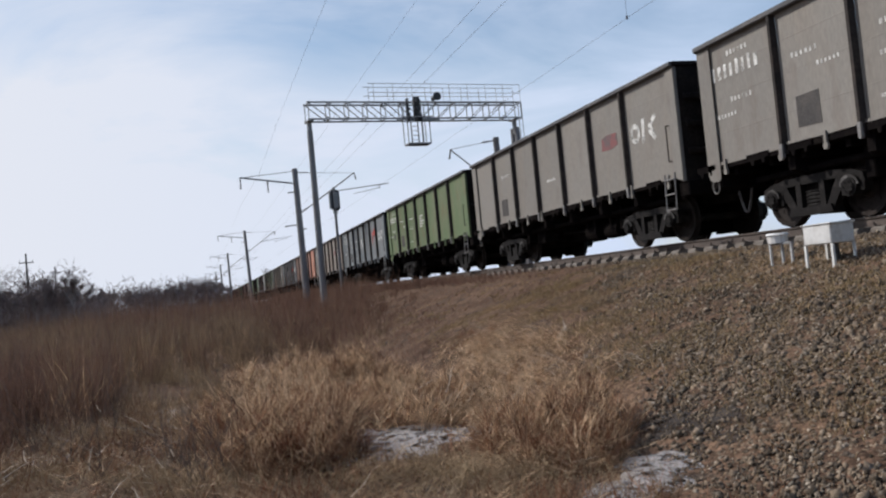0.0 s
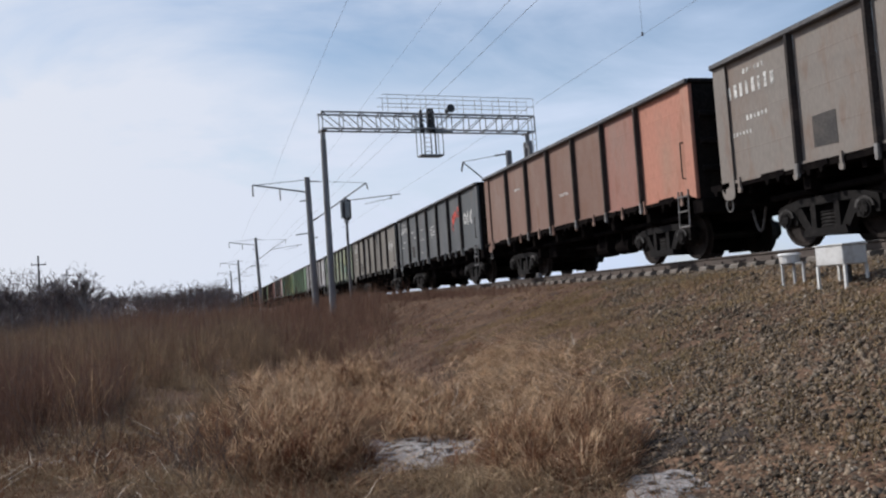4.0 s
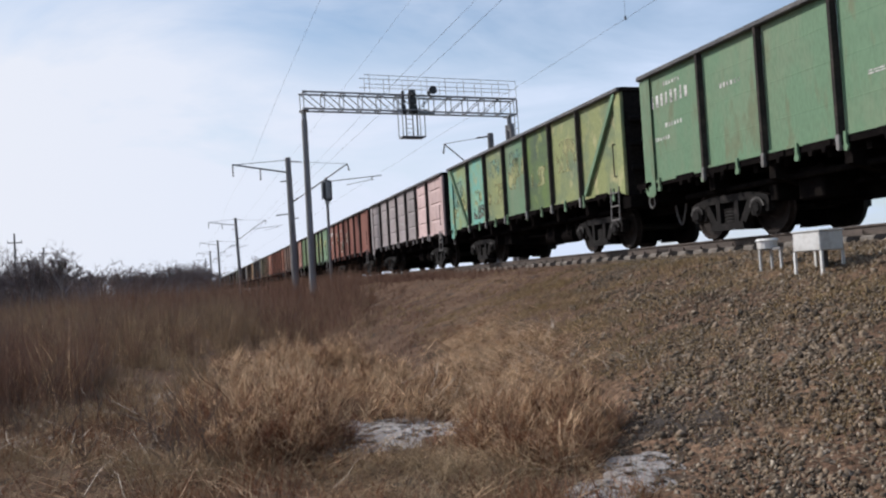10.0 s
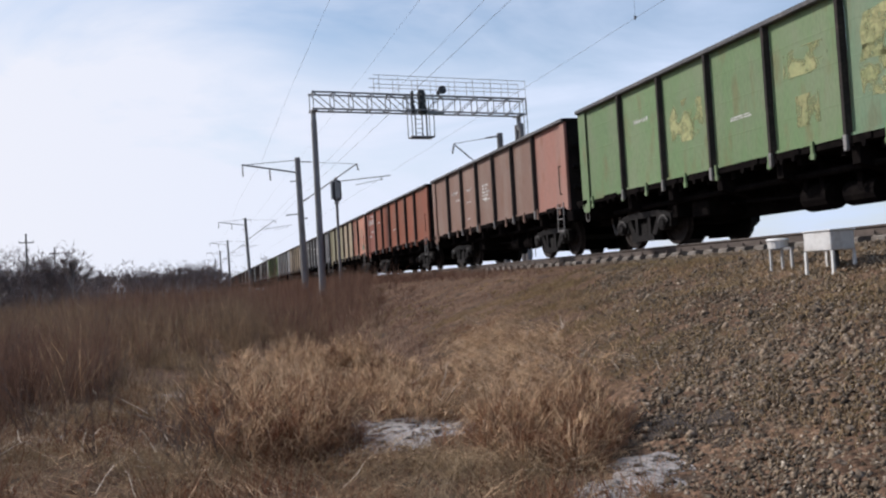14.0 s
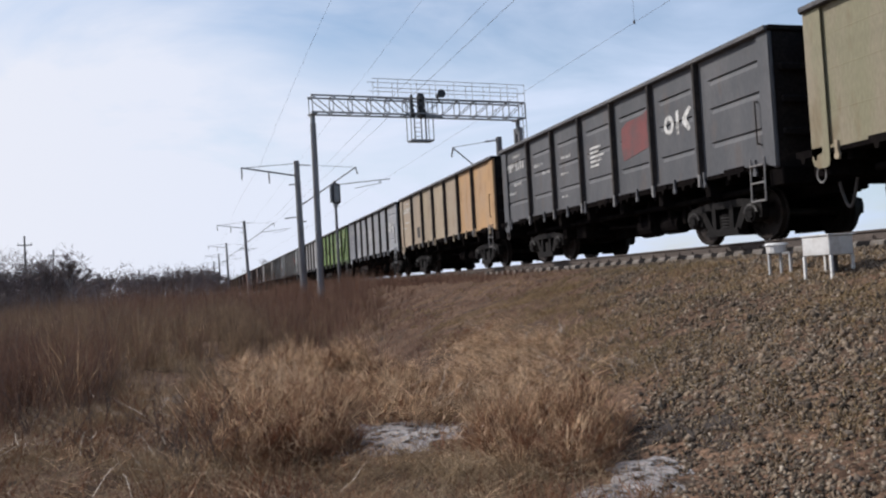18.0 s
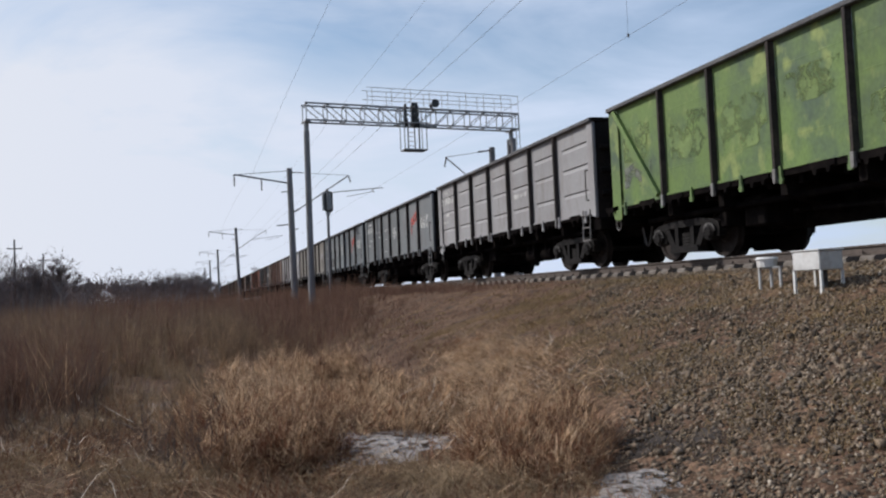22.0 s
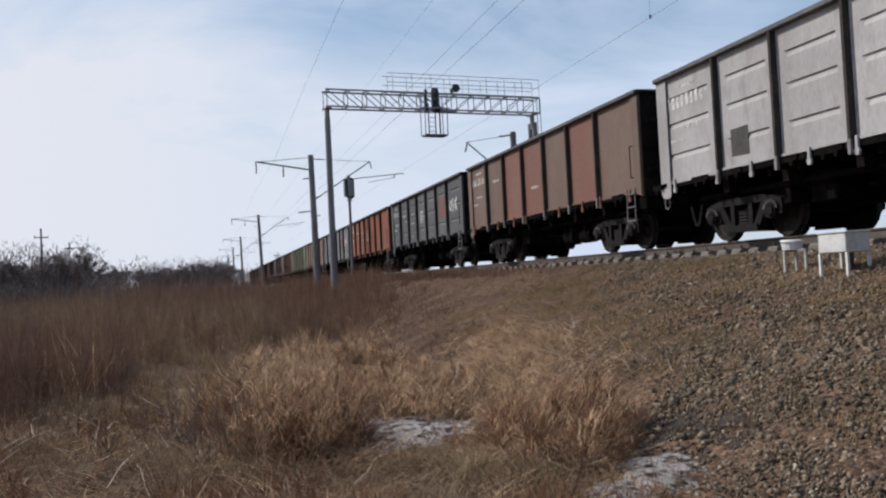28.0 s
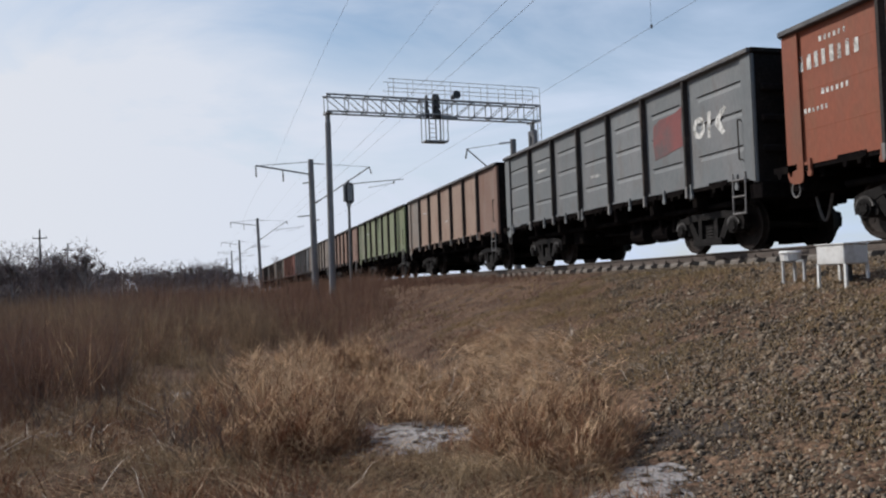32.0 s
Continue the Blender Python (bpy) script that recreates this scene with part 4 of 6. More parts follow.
    top = [(-1.2, .56), (-1.17, .68), (-.98, .74), (-.55, .8), (.55, .8), (.98, .74), (1.17, .68), (1.2, .56), (.82, .56), (.6, .66), (-.6, .66), (-.82, .56)]
    prism(bm, top, -.08, .08)
    for s in (-1, 1):
        prism(bm, [(s * .62, .7), (s * .78, .6), (s * .48, .2), (s * .3, .2)], -.07, .07)
        prism(bm, [(s * .68, .56), (s * .8, .56), (s * .78, .36), (s * .7, .36)], -.08, .08)
        prism(bm, [(s * 1.07, .56), (s * 1.2, .56), (s * 1.18, .4), (s * 1.1, .4)], -.08, .08)
        prism(bm, [(s * .22, .24), (s * .34, .24), (s * .34, .7), (s * .22, .7)], -.09, .09)
    prism(bm, [(-.52, .14), (.52, .14), (.48, .27), (-.48, .27)], -.12, .12)
    m["side_frame"] = mesh(bm)
    bm = bmesh.new()
    prof = [(.05, .25)]
    for i in range(5):
        prof += [(.06, .262 + i * .06), (.076, .278 + i * .06), (.076, .3 + i * .06)]
    rings = [[bm.verts.new((q * math.cos(math.pi * k / 6), 2.6 * q * math.sin(math.pi * k / 6), z)) for k in range(12)] for q, z in prof]
    for a, b in zip(rings, rings[1:]):
        for k in range(12):
            bm.faces.new((a[k], a[(k + 1) % 12], b[(k + 1) % 12], b[k]))
    bmesh.ops.recalc_face_normals(bm, faces=bm.faces)
    m["spring_set"] = mesh(bm)
    bm = bmesh.new()
    rod(bm, (-.12, 0, .478), (.1, 0, .478), .15, n=14)
    rod(bm, (-.15, 0, .478), (-.12, 0, .478), .11, n=12)
    box(bm, -.09, .09, -.16, .16, .5, .6, .02)
    for a in range(6):
        an = a * math.pi / 3
        rod(bm, (-.165, .08 * math.cos(an), .478 + .08 * math.sin(an)), (-.15, .08 * math.cos(an), .478 + .08 * math.sin(an)), .016, n=5)
    m["axle_box"] = mesh(bm)
    bm = bmesh.new()
    rod(bm, (-1.08, 0, 0), (1.08, 0, 0), .075, n=10)
    for s in (-1, 1):
        prof = [(.69, .14), (.69, .4), (.705, .44), (.705, .507), (.735, .505), (.745, .478), (.835, .474), (.835, .42), (.79, .39), (.775, .2), (.85, .15), (.85, .1)]
        rings = [[bm.verts.new((s * x, r * math.cos(2 * math.pi * k / 20), r * math.sin(2 * math.pi * k / 20))) for k in range(20)] for x, r in prof]
        for a, b in zip(rings, rings[1:]):
            for k in range(20):
                bm.faces.new((a[k], a[(k + 1) % 20], b[(k + 1) % 20], b[k]))
        for k in range(4):
            an = k * math.pi / 2 + .4
            rod(bm, (s * .78, .29 * math.cos(an), .29 * math.sin(an)), (s * .792, .29 * math.cos(an), .29 * math.sin(an)), .035, n=8)
    bmesh.ops.recalc_face_normals(bm, faces=bm.faces)
    m["wheelset"] = mesh(bm)
    bm = bmesh.new()
    prism(bm, [(-.54, .16), (-.36, .16), (-.36, .4), (.36, .4), (.36, .16), (.54, .16), (.54, .5), (-.54, .5)], -.66, .66)
    m["brake_beam"] = mesh(bm)
    return m


WM = build_wagon_meshes()


def letter_meshes():
    """Plain painted shapes in place of the owner's marks, and rows of bars in place of numbers."""
    out = {}
    X = SIDE - .006
    def slab(bm, pts):
        a = [bm.verts.new((X, y, z)) for y, z in pts]
        b = [bm.verts.new((X + .004, y, z)) for y, z in pts]
        n = len(a)
        bm.faces.new(a)
        bm.faces.new(b[::-1])
        for i in range(n):
            bm.faces.new((a[i], b[i], b[(i + 1) % n], a[(i + 1) % n]))
    # the side runs to -y as one reads to the right
    bm = bmesh.new()
    for k in range(14):
        a0, a1 = 2 * math.pi * k / 14, 2 * math.pi * (k + 1) / 14
        slab(bm, [(.21 * math.cos(a0), .22 * math.sin(a0)), (.21 * math.cos(a1), .22 * math.sin(a1)), (.11 * math.cos(a1), .11 * math.sin(a1)), (.11 * math.cos(a0), .11 * math.sin(a0))])
    bmesh.ops.recalc_face_normals(bm, faces=bm.faces)
    out["oval"] = mesh(bm)
    bm = bmesh.new()
    slab(bm, [(.12, -.26), (.02, -.26), (-.02, .26), (.1, .26)])
    bmesh.ops.recalc_face_normals(bm, faces=bm.faces)
    out["stroke"] = mesh(bm)
    bm = bmesh.new()
    slab(bm, [(.16, -.06), (.14, .07), (-.12, .28), (-.22, .22), (.0, .03), (-.16, -.22), (-.06, -.27)])
    bmesh.ops.recalc_face_normals(bm, faces=bm.faces)
    out["wedge"] = mesh(bm)
    rs = random.Random(11)
    for name, n, w, h, gap in (("number_bars", 8, .075, .21, .06), ("small_bars", 6, .05, .075, .04)):
        bm = bmesh.new()
        y = (w + gap) * n / 2
        for k in range(n):
            ww, hh = w * rs.uniform(.7, 1), h * rs.uniform(.8, 1)
            slab(bm, [(y, 0), (y - ww, 0), (y - ww, hh), (y, hh)])
            y -= w + gap
        bmesh.ops.recalc_face_normals(bm, faces=bm.faces)
        out[name] = mesh(bm)
    bm = bmesh.new()
    slab(bm, [(-.27, -.27), (.27, -.25), (.27, .25), (-.26, .26)])
    bmesh.ops.recalc_face_normals(bm, faces=bm.faces)
    out["patch"] = mesh(bm)
    # a slanting flag of two ragged bands and a tail
    bm = bmesh.new()
    slab(bm, [(.46, .16), (.1, .24), (-.5, .46), (-.56, .4), (-.44, .3), (-.48, .22), (.1, .06), (.36, .02)])
    slab(bm, [(.36, .015), (.1, .05), (-.4, .2), (-.36, .1), (-.42, .02), (-.1, -.02), (.1, -.12), (.2, -.1), (.3, -.2)])
    slab(bm, [(.5, .14), (.37, .1), (.34, -.16), (.44, -.48), (.53, -.52)])
    bmesh.ops.recalc_face_normals(bm, faces=bm.faces)
    out["red"] = mesh(bm)
    bm = bmesh.new()
    slab(bm, [(.52, -.44), (.58, -.1), (.54, .3), (.3, .4), (-.3, .42), (-.62, .5), (-.58, .1), (-.62, -.3), (-.3, -.34), (.1, -.4)])
    bmesh.ops.recalc_face_normals(bm, faces=bm.faces)
    out["smear"] = mesh(bm)
    for name, pts in (("blot", [(.55, -.36), (.6, .1), (.5, .38), (-.1, .44), (-.56, .36), (-.6, -.2), (-.3, -.42), (.2, -.4)]),
                      ("blot2", [(.66, -.26), (.62, .22), (.2, .3), (-.64, .26), (-.66, -.2), (-.1, -.3)])):
        bm = bmesh.new()
        slab(bm, pts)
        bmesh.ops.recalc_face_normals(bm, faces=bm.faces)
        out[name] = mesh(bm)
    bm = bmesh.new()
    for k in range(5):
        lo = .3 + .12 * ((k * 7) % 3)
        slab(bm, [(.34, .1 * k), (.34 - lo - .1, .1 * k), (.34 - lo - .1, .1 * k + .045), (.34, .1 * k + .045)])
    bmesh.ops.recalc_face_normals(bm, faces=bm.faces)
    out["block"] = mesh(bm)
    bm = bmesh.new()
    slab(bm, [(.6, -.02), (-.6, -.02), (-.6, .02), (.6, .02)])
    slab(bm, [(.6, .06), (-.5, .06), (-.5, .1), (.6, .1)])
    bmesh.ops.recalc_face_normals(bm, faces=bm.faces)
    out["lines"] = mesh(bm)
    return out


LM = letter_meshes()
CENTRES = [-5.44, -3.472, -1.736, 0.0, 1.736, 3.472, 5.44]   # panel centres, front (towards -y) to rear


def bogie(wagon, y):
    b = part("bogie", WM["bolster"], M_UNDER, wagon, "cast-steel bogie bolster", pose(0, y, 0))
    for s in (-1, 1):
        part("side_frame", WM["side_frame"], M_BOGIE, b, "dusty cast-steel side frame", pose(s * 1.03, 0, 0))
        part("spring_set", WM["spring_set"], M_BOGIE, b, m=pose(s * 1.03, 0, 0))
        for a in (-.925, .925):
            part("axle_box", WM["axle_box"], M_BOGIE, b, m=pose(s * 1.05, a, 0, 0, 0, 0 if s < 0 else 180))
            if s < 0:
                part("axle_saddle", WM["saddle"], M_SADDLE, b, "worn saddle with its glint painted pale", pose(s * 1.05, a, 0))
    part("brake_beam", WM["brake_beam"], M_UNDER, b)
    wheels = []
    for a in (-.925, .925):
        w = part("wheelset", WM["wheelset"], M_WHEEL, b, "steel wheelset", pose(0, a, .478))
        wheels.append(w)
    return wheels


def make_wagon(k, kind, colours, label, marks=(), braces=False, ladder_light=False):
    """One wagon with all its parts; colours: a paint for each of the seven panels, front to rear."""
    w = empty("gondola_wagon", pose(TRACK_X, k * PITCH - GONE[0][1] - HALF, RAIL_Z), label=label, category="freight wagon", group="wagons of the train")
    cs = [P[c] for c in colours]
    base = cs[3]
    for side in (0, 180):
        turn = pose(0, 0, 0, 0, 0, side)
        sign = 1 if side == 0 else -1
        for i, y in enumerate(CENTRES):
            key = ("end_" if i in (0, 6) else "mid_") + kind
            part("side_panel", WM[key], cs[i], w, m=pose(0, y, 0, 0, 0, side))
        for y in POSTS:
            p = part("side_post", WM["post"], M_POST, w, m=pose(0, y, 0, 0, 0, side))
            part("post_foot", WM["post_foot"], M_LADDER, p, "pale grey foot")
        for y, c in ((-HALF + .06, cs[0]), (HALF - .06, cs[6])):
            part("corner_post", WM["corner"], c, w, m=pose(0, y, 0, 0, 0, side))
        part("corner_plate", WM["corner_plate"], cs[6 if side == 0 else 0], w, m=pose(0, (HALF - .21) * sign, 0, 0, 0, side))
        part("corner_plate", WM["front_plate"], cs[0 if side == 0 else 6], w, m=pose(0, (-HALF + .17) * sign, 0, 0, 0, side))
        part("lever_loop", WM["loop"], M_LADDER, w, m=pose(0, (HALF - .12) * sign, 0, 0, 0, side))
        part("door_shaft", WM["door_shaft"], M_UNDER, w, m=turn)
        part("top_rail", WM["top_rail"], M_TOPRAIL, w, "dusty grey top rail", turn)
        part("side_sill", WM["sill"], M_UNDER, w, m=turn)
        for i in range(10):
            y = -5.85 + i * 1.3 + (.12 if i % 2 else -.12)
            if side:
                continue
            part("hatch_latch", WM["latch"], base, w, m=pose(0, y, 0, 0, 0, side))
            # shade black again, for the dark comb of shadow below the panels
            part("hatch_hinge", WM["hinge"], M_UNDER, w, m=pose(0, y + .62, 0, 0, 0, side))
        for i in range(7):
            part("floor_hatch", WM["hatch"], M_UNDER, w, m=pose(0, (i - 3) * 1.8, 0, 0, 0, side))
        # ends take the near-black shade colour, not the wagon's own paint
        end = part("end_wall", WM["end"], M_ENDSHADE, w, "end wall coloured near-black for its shade", turn)
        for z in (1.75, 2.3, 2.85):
            part("end_rib", WM["end_rib"], M_ENDSHADE, end, m=pose(0, 0, z))
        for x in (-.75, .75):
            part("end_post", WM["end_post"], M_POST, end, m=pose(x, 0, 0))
        part("end_cap", WM["end_cap"], M_ENDSHADE, end)
        part("end_beam", WM["end_beam"], M_UNDER, end)
        part("coupler", WM["coupler"], M_UNDER, w, "black automatic coupler", turn)
        part("air_hose", WM["air_hose"], M_HOSE, w, "grey rubber air hose", turn)
        part("ladder", WM["ladder"], M_GALVLIGHT if ladder_light else M_LADDER, w, m=turn @ pose(0, -6.05, 0))
        part("grab_handle", WM["grab_handle"], M_POST, w, m=turn @ pose(0, -6.1, 0))
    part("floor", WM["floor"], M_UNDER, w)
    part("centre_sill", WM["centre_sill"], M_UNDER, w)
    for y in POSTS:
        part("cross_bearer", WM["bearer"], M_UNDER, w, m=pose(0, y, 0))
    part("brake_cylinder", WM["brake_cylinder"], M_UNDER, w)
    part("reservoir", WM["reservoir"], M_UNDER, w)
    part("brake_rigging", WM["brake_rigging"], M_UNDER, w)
    if braces:
        for y, a in ((-5.44, 1), (5.44, -1)):
            for side in (0, 180):
                b = part("diagonal_brace", WM["brace"], base, w, m=pose(0, y * (1 if side == 0 else -1), 0, 0, 0, side))
                b.matrix_basis = pose(0, y, 0, 0, 0, 0) @ Matrix.Diagonal((1 if side == 0 else -1, -a, 1, 1))
    for shape, material, y, z, s in marks:
        mk = part("marking", LM[shape], material, w, m=pose(0, y, z) @ Matrix.Diagonal((1, s, s, 1)))
        if shape in ("number_bars", "small_bars", "lines", "block"):
            tagged(mk, label="row of small painted bars", kind="stuff")
    wheels = bogie(w, -4.33) + bogie(w, 4.33)
    return w, wheels


def owner(y=-5.1, z=2.45, s=1.0, m=None):
    m = m or M_WHITE
    return [("oval", m, y + .36 * s, z, s), ("stroke", m, y - .05, z, s), ("wedge", m, y - .36 * s, z, s)]


def numbers(y=5.45, z=2.72, m=None):
    m = m or M_WHITE
    return [("number_bars", m, y, z + .08, 1.3), ("small_bars", m, y - .1, z - .38, 1.2), ("small_bars", m, y + .35, z - .62, 1.1), ("small_bars", m, y - .1, z + .46, 1.2)]


RED2 = [("red", M_RED, CENTRES[1] - .05, 2.6, 1.0)]
REDBAR = [("smear", M_REDFAINT, CENTRES[1] - .04, 2.5, 1.0)]
REDOLD = [("blot2", M_REDFAINT, CENTRES[1] - .05, 2.5, .6)]
PATCH = [("patch", M_DARKMARK, CENTRES[5] + .25, 1.78, 1.0)]
SCRIPT = [("block", M_WHITE, CENTRES[3] + .05, 2.15, 1.1), ("small_bars", M_WHITE, CENTRES[4] + .1, 2.62, 1.1), ("small_bars", M_WHITE, CENTRES[4] + .2, 2.2, .9),
          ("small_bars", M_WHITE, CENTRES[5] + .2, 2.66, 1.2), ("small_bars", M_WHITE, CENTRES[5] - .3, 2.4, 1.0), ("lines", M_WHITE, CENTRES[4] + .3, 1.62, .35)]
DAB = [("lines", M_WHITE, CENTRES[3], 2.1, .5), ("small_bars", M_WHITE, CENTRES[5], 2.7, 1.2)]


def seven(main, front=(), rear=()):
    c = [main] * 7
    for i, v in enumerate(front):
        c[i] = v
    for i, v in enumerate(rear):
        c[6 - i] = v
    return c


TRAIN = [
    ("smooth", seven("taupe"), "dusty taupe gondola wagon with white stencilled marks", numbers() + PATCH + SCRIPT, False),
    ("smooth", seven("taupe"), "dusty taupe gondola wagon with white marks and a faint red patch", owner() + REDOLD + PATCH + DAB, False),
    ("smooth", seven("moss"), "dull moss-green gondola wagon with pale marks", numbers() + SCRIPT + [("patch", M_DARKMARK, CENTRES[6] - .1, 2.1, .55)] + PATCH, False),
    ("smooth", seven("steel"), "steel-grey gondola wagon with white marks and a red patch", owner() + RED2 + numbers() + SCRIPT + PATCH, False),
    ("smooth", seven("greybrown"), "grey-brown gondola wagon with white marks and a rubbed red patch", owner() + REDOLD + numbers() + PATCH, False),
    ("smooth", seven("brown", ("salmon", "dusky")), "brown gondola wagon with salmon-red end panels", DAB, False),
    ("smooth", seven("gunmetal"), "dark gunmetal gondola wagon with a red patch", owner() + RED2 + numbers() + PATCH + SCRIPT, False),
    ("smooth", seven("taupe"), "dusty taupe gondola wagon with white marks", owner() + numbers() + PATCH, False),
    ("smooth", seven("patched"), "patched grey-green gondola wagon with yellow smears and diagonal braces", [("blot", M_GREYMARK, CENTRES[5], 2.8, .9), ("blot2", M_PALEMARK, CENTRES[4], 2.3, 1.0), ("blot", M_PALEMARK, CENTRES[1], 2.6, 1.0), ("blot2", M_BLUEMARK, CENTRES[2], 2.2, 1.0), ("blot", M_BLUEMARK, CENTRES[1], 1.9, .9), ("blot2", M_PALEMARK, CENTRES[5], 2.1, 1), ("blot", M_GREYMARK, CENTRES[4], 2.7, .9), ("blot2", M_GREYMARK, CENTRES[6], 2.5, .9), ("blot", M_PALEMARK, CENTRES[3], 2.6, .8)], True),
    ("ribbed", seven("light"), "light grey gondola wagon with pressed ribs", owner() + PATCH, False),
    ("smooth", seven("green"), "green gondola wagon with white lines and marks", [("lines", M_WHITE, CENTRES[1], 2.35, .9), ("small_bars", M_WHITE, CENTRES[1] + .3, 2.42, 1.1)] + numbers() + DAB, False),
    ("smooth", ["motley", "motley", "lime", "green", "motley", "teal", "teal"], "patched yellow-green and turquoise gondola wagon with braces", [("blot", M_PALEMARK, CENTRES[1], 2.5, 1), ("blot2", M_PALEMARK, CENTRES[2], 2.2, .9), ("blot", M_BLUEMARK, CENTRES[4], 2.9, .7), ("blot2", M_GREYMARK, CENTRES[5], 1.7, .8), ("blot", M_PALEMARK, CENTRES[5], 2.2, .6), ("blot", M_BLUEMARK, CENTRES[6], 2.5, 1.1), ("blot2", M_PALEMARK, CENTRES[4], 2.1, 1.1), ("blot", M_PALEMARK, CENTRES[3], 2.5, 1.1), ("blot2", M_BLUEMARK, CENTRES[3], 3.0, .8), ("blot2", M_PALEMARK, CENTRES[6], 2.0, 1.1)], True),
    ("ribbed", seven("mauve", ("pink", "pink")), "pale mauve ribbed gondola wagon with faded pink front", DAB, False),
    ("smooth", seven("oxide"), "rust-red gondola wagon with pale chalked marks", numbers() + SCRIPT + DAB + [("blot2", M_OCHREMARK, CENTRES[5], 2.45, .9), ("blot2", M_OCHREMARK, CENTRES[3], 2.35, .8), ("blot", M_GREYMARK, CENTRES[4], 1.9, .6), ("lines", M_WHITE, CENTRES[5], 2.85, .5), ("lines", M_WHITE, CENTRES[4] + .2, 2.9, .6)], False),
    ("smooth", seven("leaf", ("green", "green")), "green gondola wagon with pale yellow patches", [("blot", M_PALEMARK, CENTRES[1], 2.7, .9), ("blot2", M_PALEMARK, CENTRES[0], 2.5, .9), ("blot", M_PALEMARK, CENTRES[4], 2.4, 1), ("patch", M_PALEMARK, CENTRES[2], 1.9, 1), ("blot", M_PALEMARK, CENTRES[1], 2.2, 1.0), ("blot2", M_PALEMARK, CENTRES[2], 2.7, .8)] + DAB, False),
    ("smooth", seven("brown", ("dusky",)), "dusky pink-brown gondola wagon with reddish front panels", DAB + SCRIPT, False),
    ("smooth", seven("orange", (), ("oxide",)), "rusty orange-red gondola wagon", DAB + numbers(), False),
    ("smooth", seven("beige", ("salmon", "salmon"), ("olive", "olive", "olive")), "olive-beige gondola wagon with salmon front panels", [("oval", P["sand"], CENTRES[0] + .2, 2.5, 1.25), ("blot2", M_BLUEMARK, CENTRES[0] - .35, 1.7, .6), ("patch", M_DARKMARK, CENTRES[5], 1.75, .9)] + DAB, False),
    ("ribbed", seven("slate"), "dark slate ribbed gondola wagon with white marks", owner(-3.55, 2.5, .9) + [("smear", M_REDFAINT, CENTRES[2] - .04, 2.5, 1.0)] + numbers() + SCRIPT, False),
    ("smooth", seven("beige", ("ochre", "ochre", "sand"), ("sand", "sand")), "beige gondola wagon with ochre-yellow front panels", [("patch", M_DARKMARK, CENTRES[5], 1.8, .9)] + numbers(), False),
    ("ribbed", seven("bluegrey"), "blue-grey ribbed gondola wagon with white marks", owner() + numbers() + SCRIPT, False),
    ("smooth", seven("lime"), "bright green patched gondola wagon with diagonal braces", [("oval", M_WHITE, CENTRES[2] - .3, 2.55, 1.2), ("stroke", M_WHITE, CENTRES[1] + .4, 2.55, 1.2), ("stroke", M_WHITE, CENTRES[1] + .05, 2.55, 1.2), ("wedge", M_WHITE, CENTRES[1] - .4, 2.55, 1.1), ("small_bars", M_WHITE, CENTRES[0] + .4, 2.85, 1), ("blot", M_LIMEMARK, CENTRES[4], 2.3, 1.1), ("blot2", M_LIMEMARK, CENTRES[3], 2.6, 1.0), ("blot", M_LIMEMARK, CENTRES[5], 2.4, 1.1), ("blot2", M_GREYMARK, CENTRES[6], 1.9, .9), ("blot", M_LIMEMARK, CENTRES[6], 2.6, 1.0), ("blot2", M_LIMEMARK, CENTRES[1], 2.0, .9), ("blot2", M_LIMEMARK, CENTRES[2], 1.9, .9)], True),
    ("ribbed", seven("ash"), "pale ash-grey ribbed gondola wagon", [("small_bars", M_WHITE, CENTRES[2], 2.2, 1.8)] + numbers(), False),
    ("smooth", seven("lead"), "lead-grey gondola wagon with a red flag mark and white marks", owner() + RED2 + numbers() + SCRIPT, False),
    ("ribbed", seven("steel"), "steel-grey ribbed gondola wagon with a red scrawl", owner() + RED2 + numbers() + SCRIPT + PATCH, False),
    ("ribbed", seven("taupe"), "taupe-grey ribbed gondola wagon with faint white marks", owner(m=P["light"]) + DAB, False),
    ("ribbed", seven("light"), "pale dented grey gondola wagon with white marks", owner() + numbers() + PATCH, False),
    ("smooth", seven("umber", ("umber", "brick"), ("umber", "umber", "brick", "brick")), "rusty brown gondola wagon with pale chalk marks", numbers() + DAB, False),
    ("ribbed", seven("slate"), "dark slate ribbed gondola wagon with a red stripe", owner() + REDBAR + numbers() + SCRIPT, False),
    ("smooth", seven("orange"), "orange-red gondola wagon with pale marks", numbers() + DAB + SCRIPT, False),
    ("ribbed", seven("lead"), "lead-grey ribbed gondola wagon with a red patch", owner() + REDBAR + DAB, False),
    ("smooth", seven("tan", ("brown", "tan"), ("greybrown",)), "faded tan-brown gondola wagon", DAB, False),
    ("smooth", seven("dullgreen", ("midgreen",)), "dull green gondola wagon", DAB, False),
]
FILL = ["brown", "greybrown", "slate", "oxide", "taupe", "greybrown", "slate", "brown"]
for i in range(8):
    TRAIN.append(("smooth", seven(FILL[i]), {"brown": "brown", "greybrown": "grey-brown", "slate": "dark slate", "oxide": "rust-red", "taupe": "taupe"}[FILL[i]] + " gondola wagon far down the train", DAB, False))

WAGONS = [make_wagon(k, *spec) for k, spec in enumerate(TRAIN)]


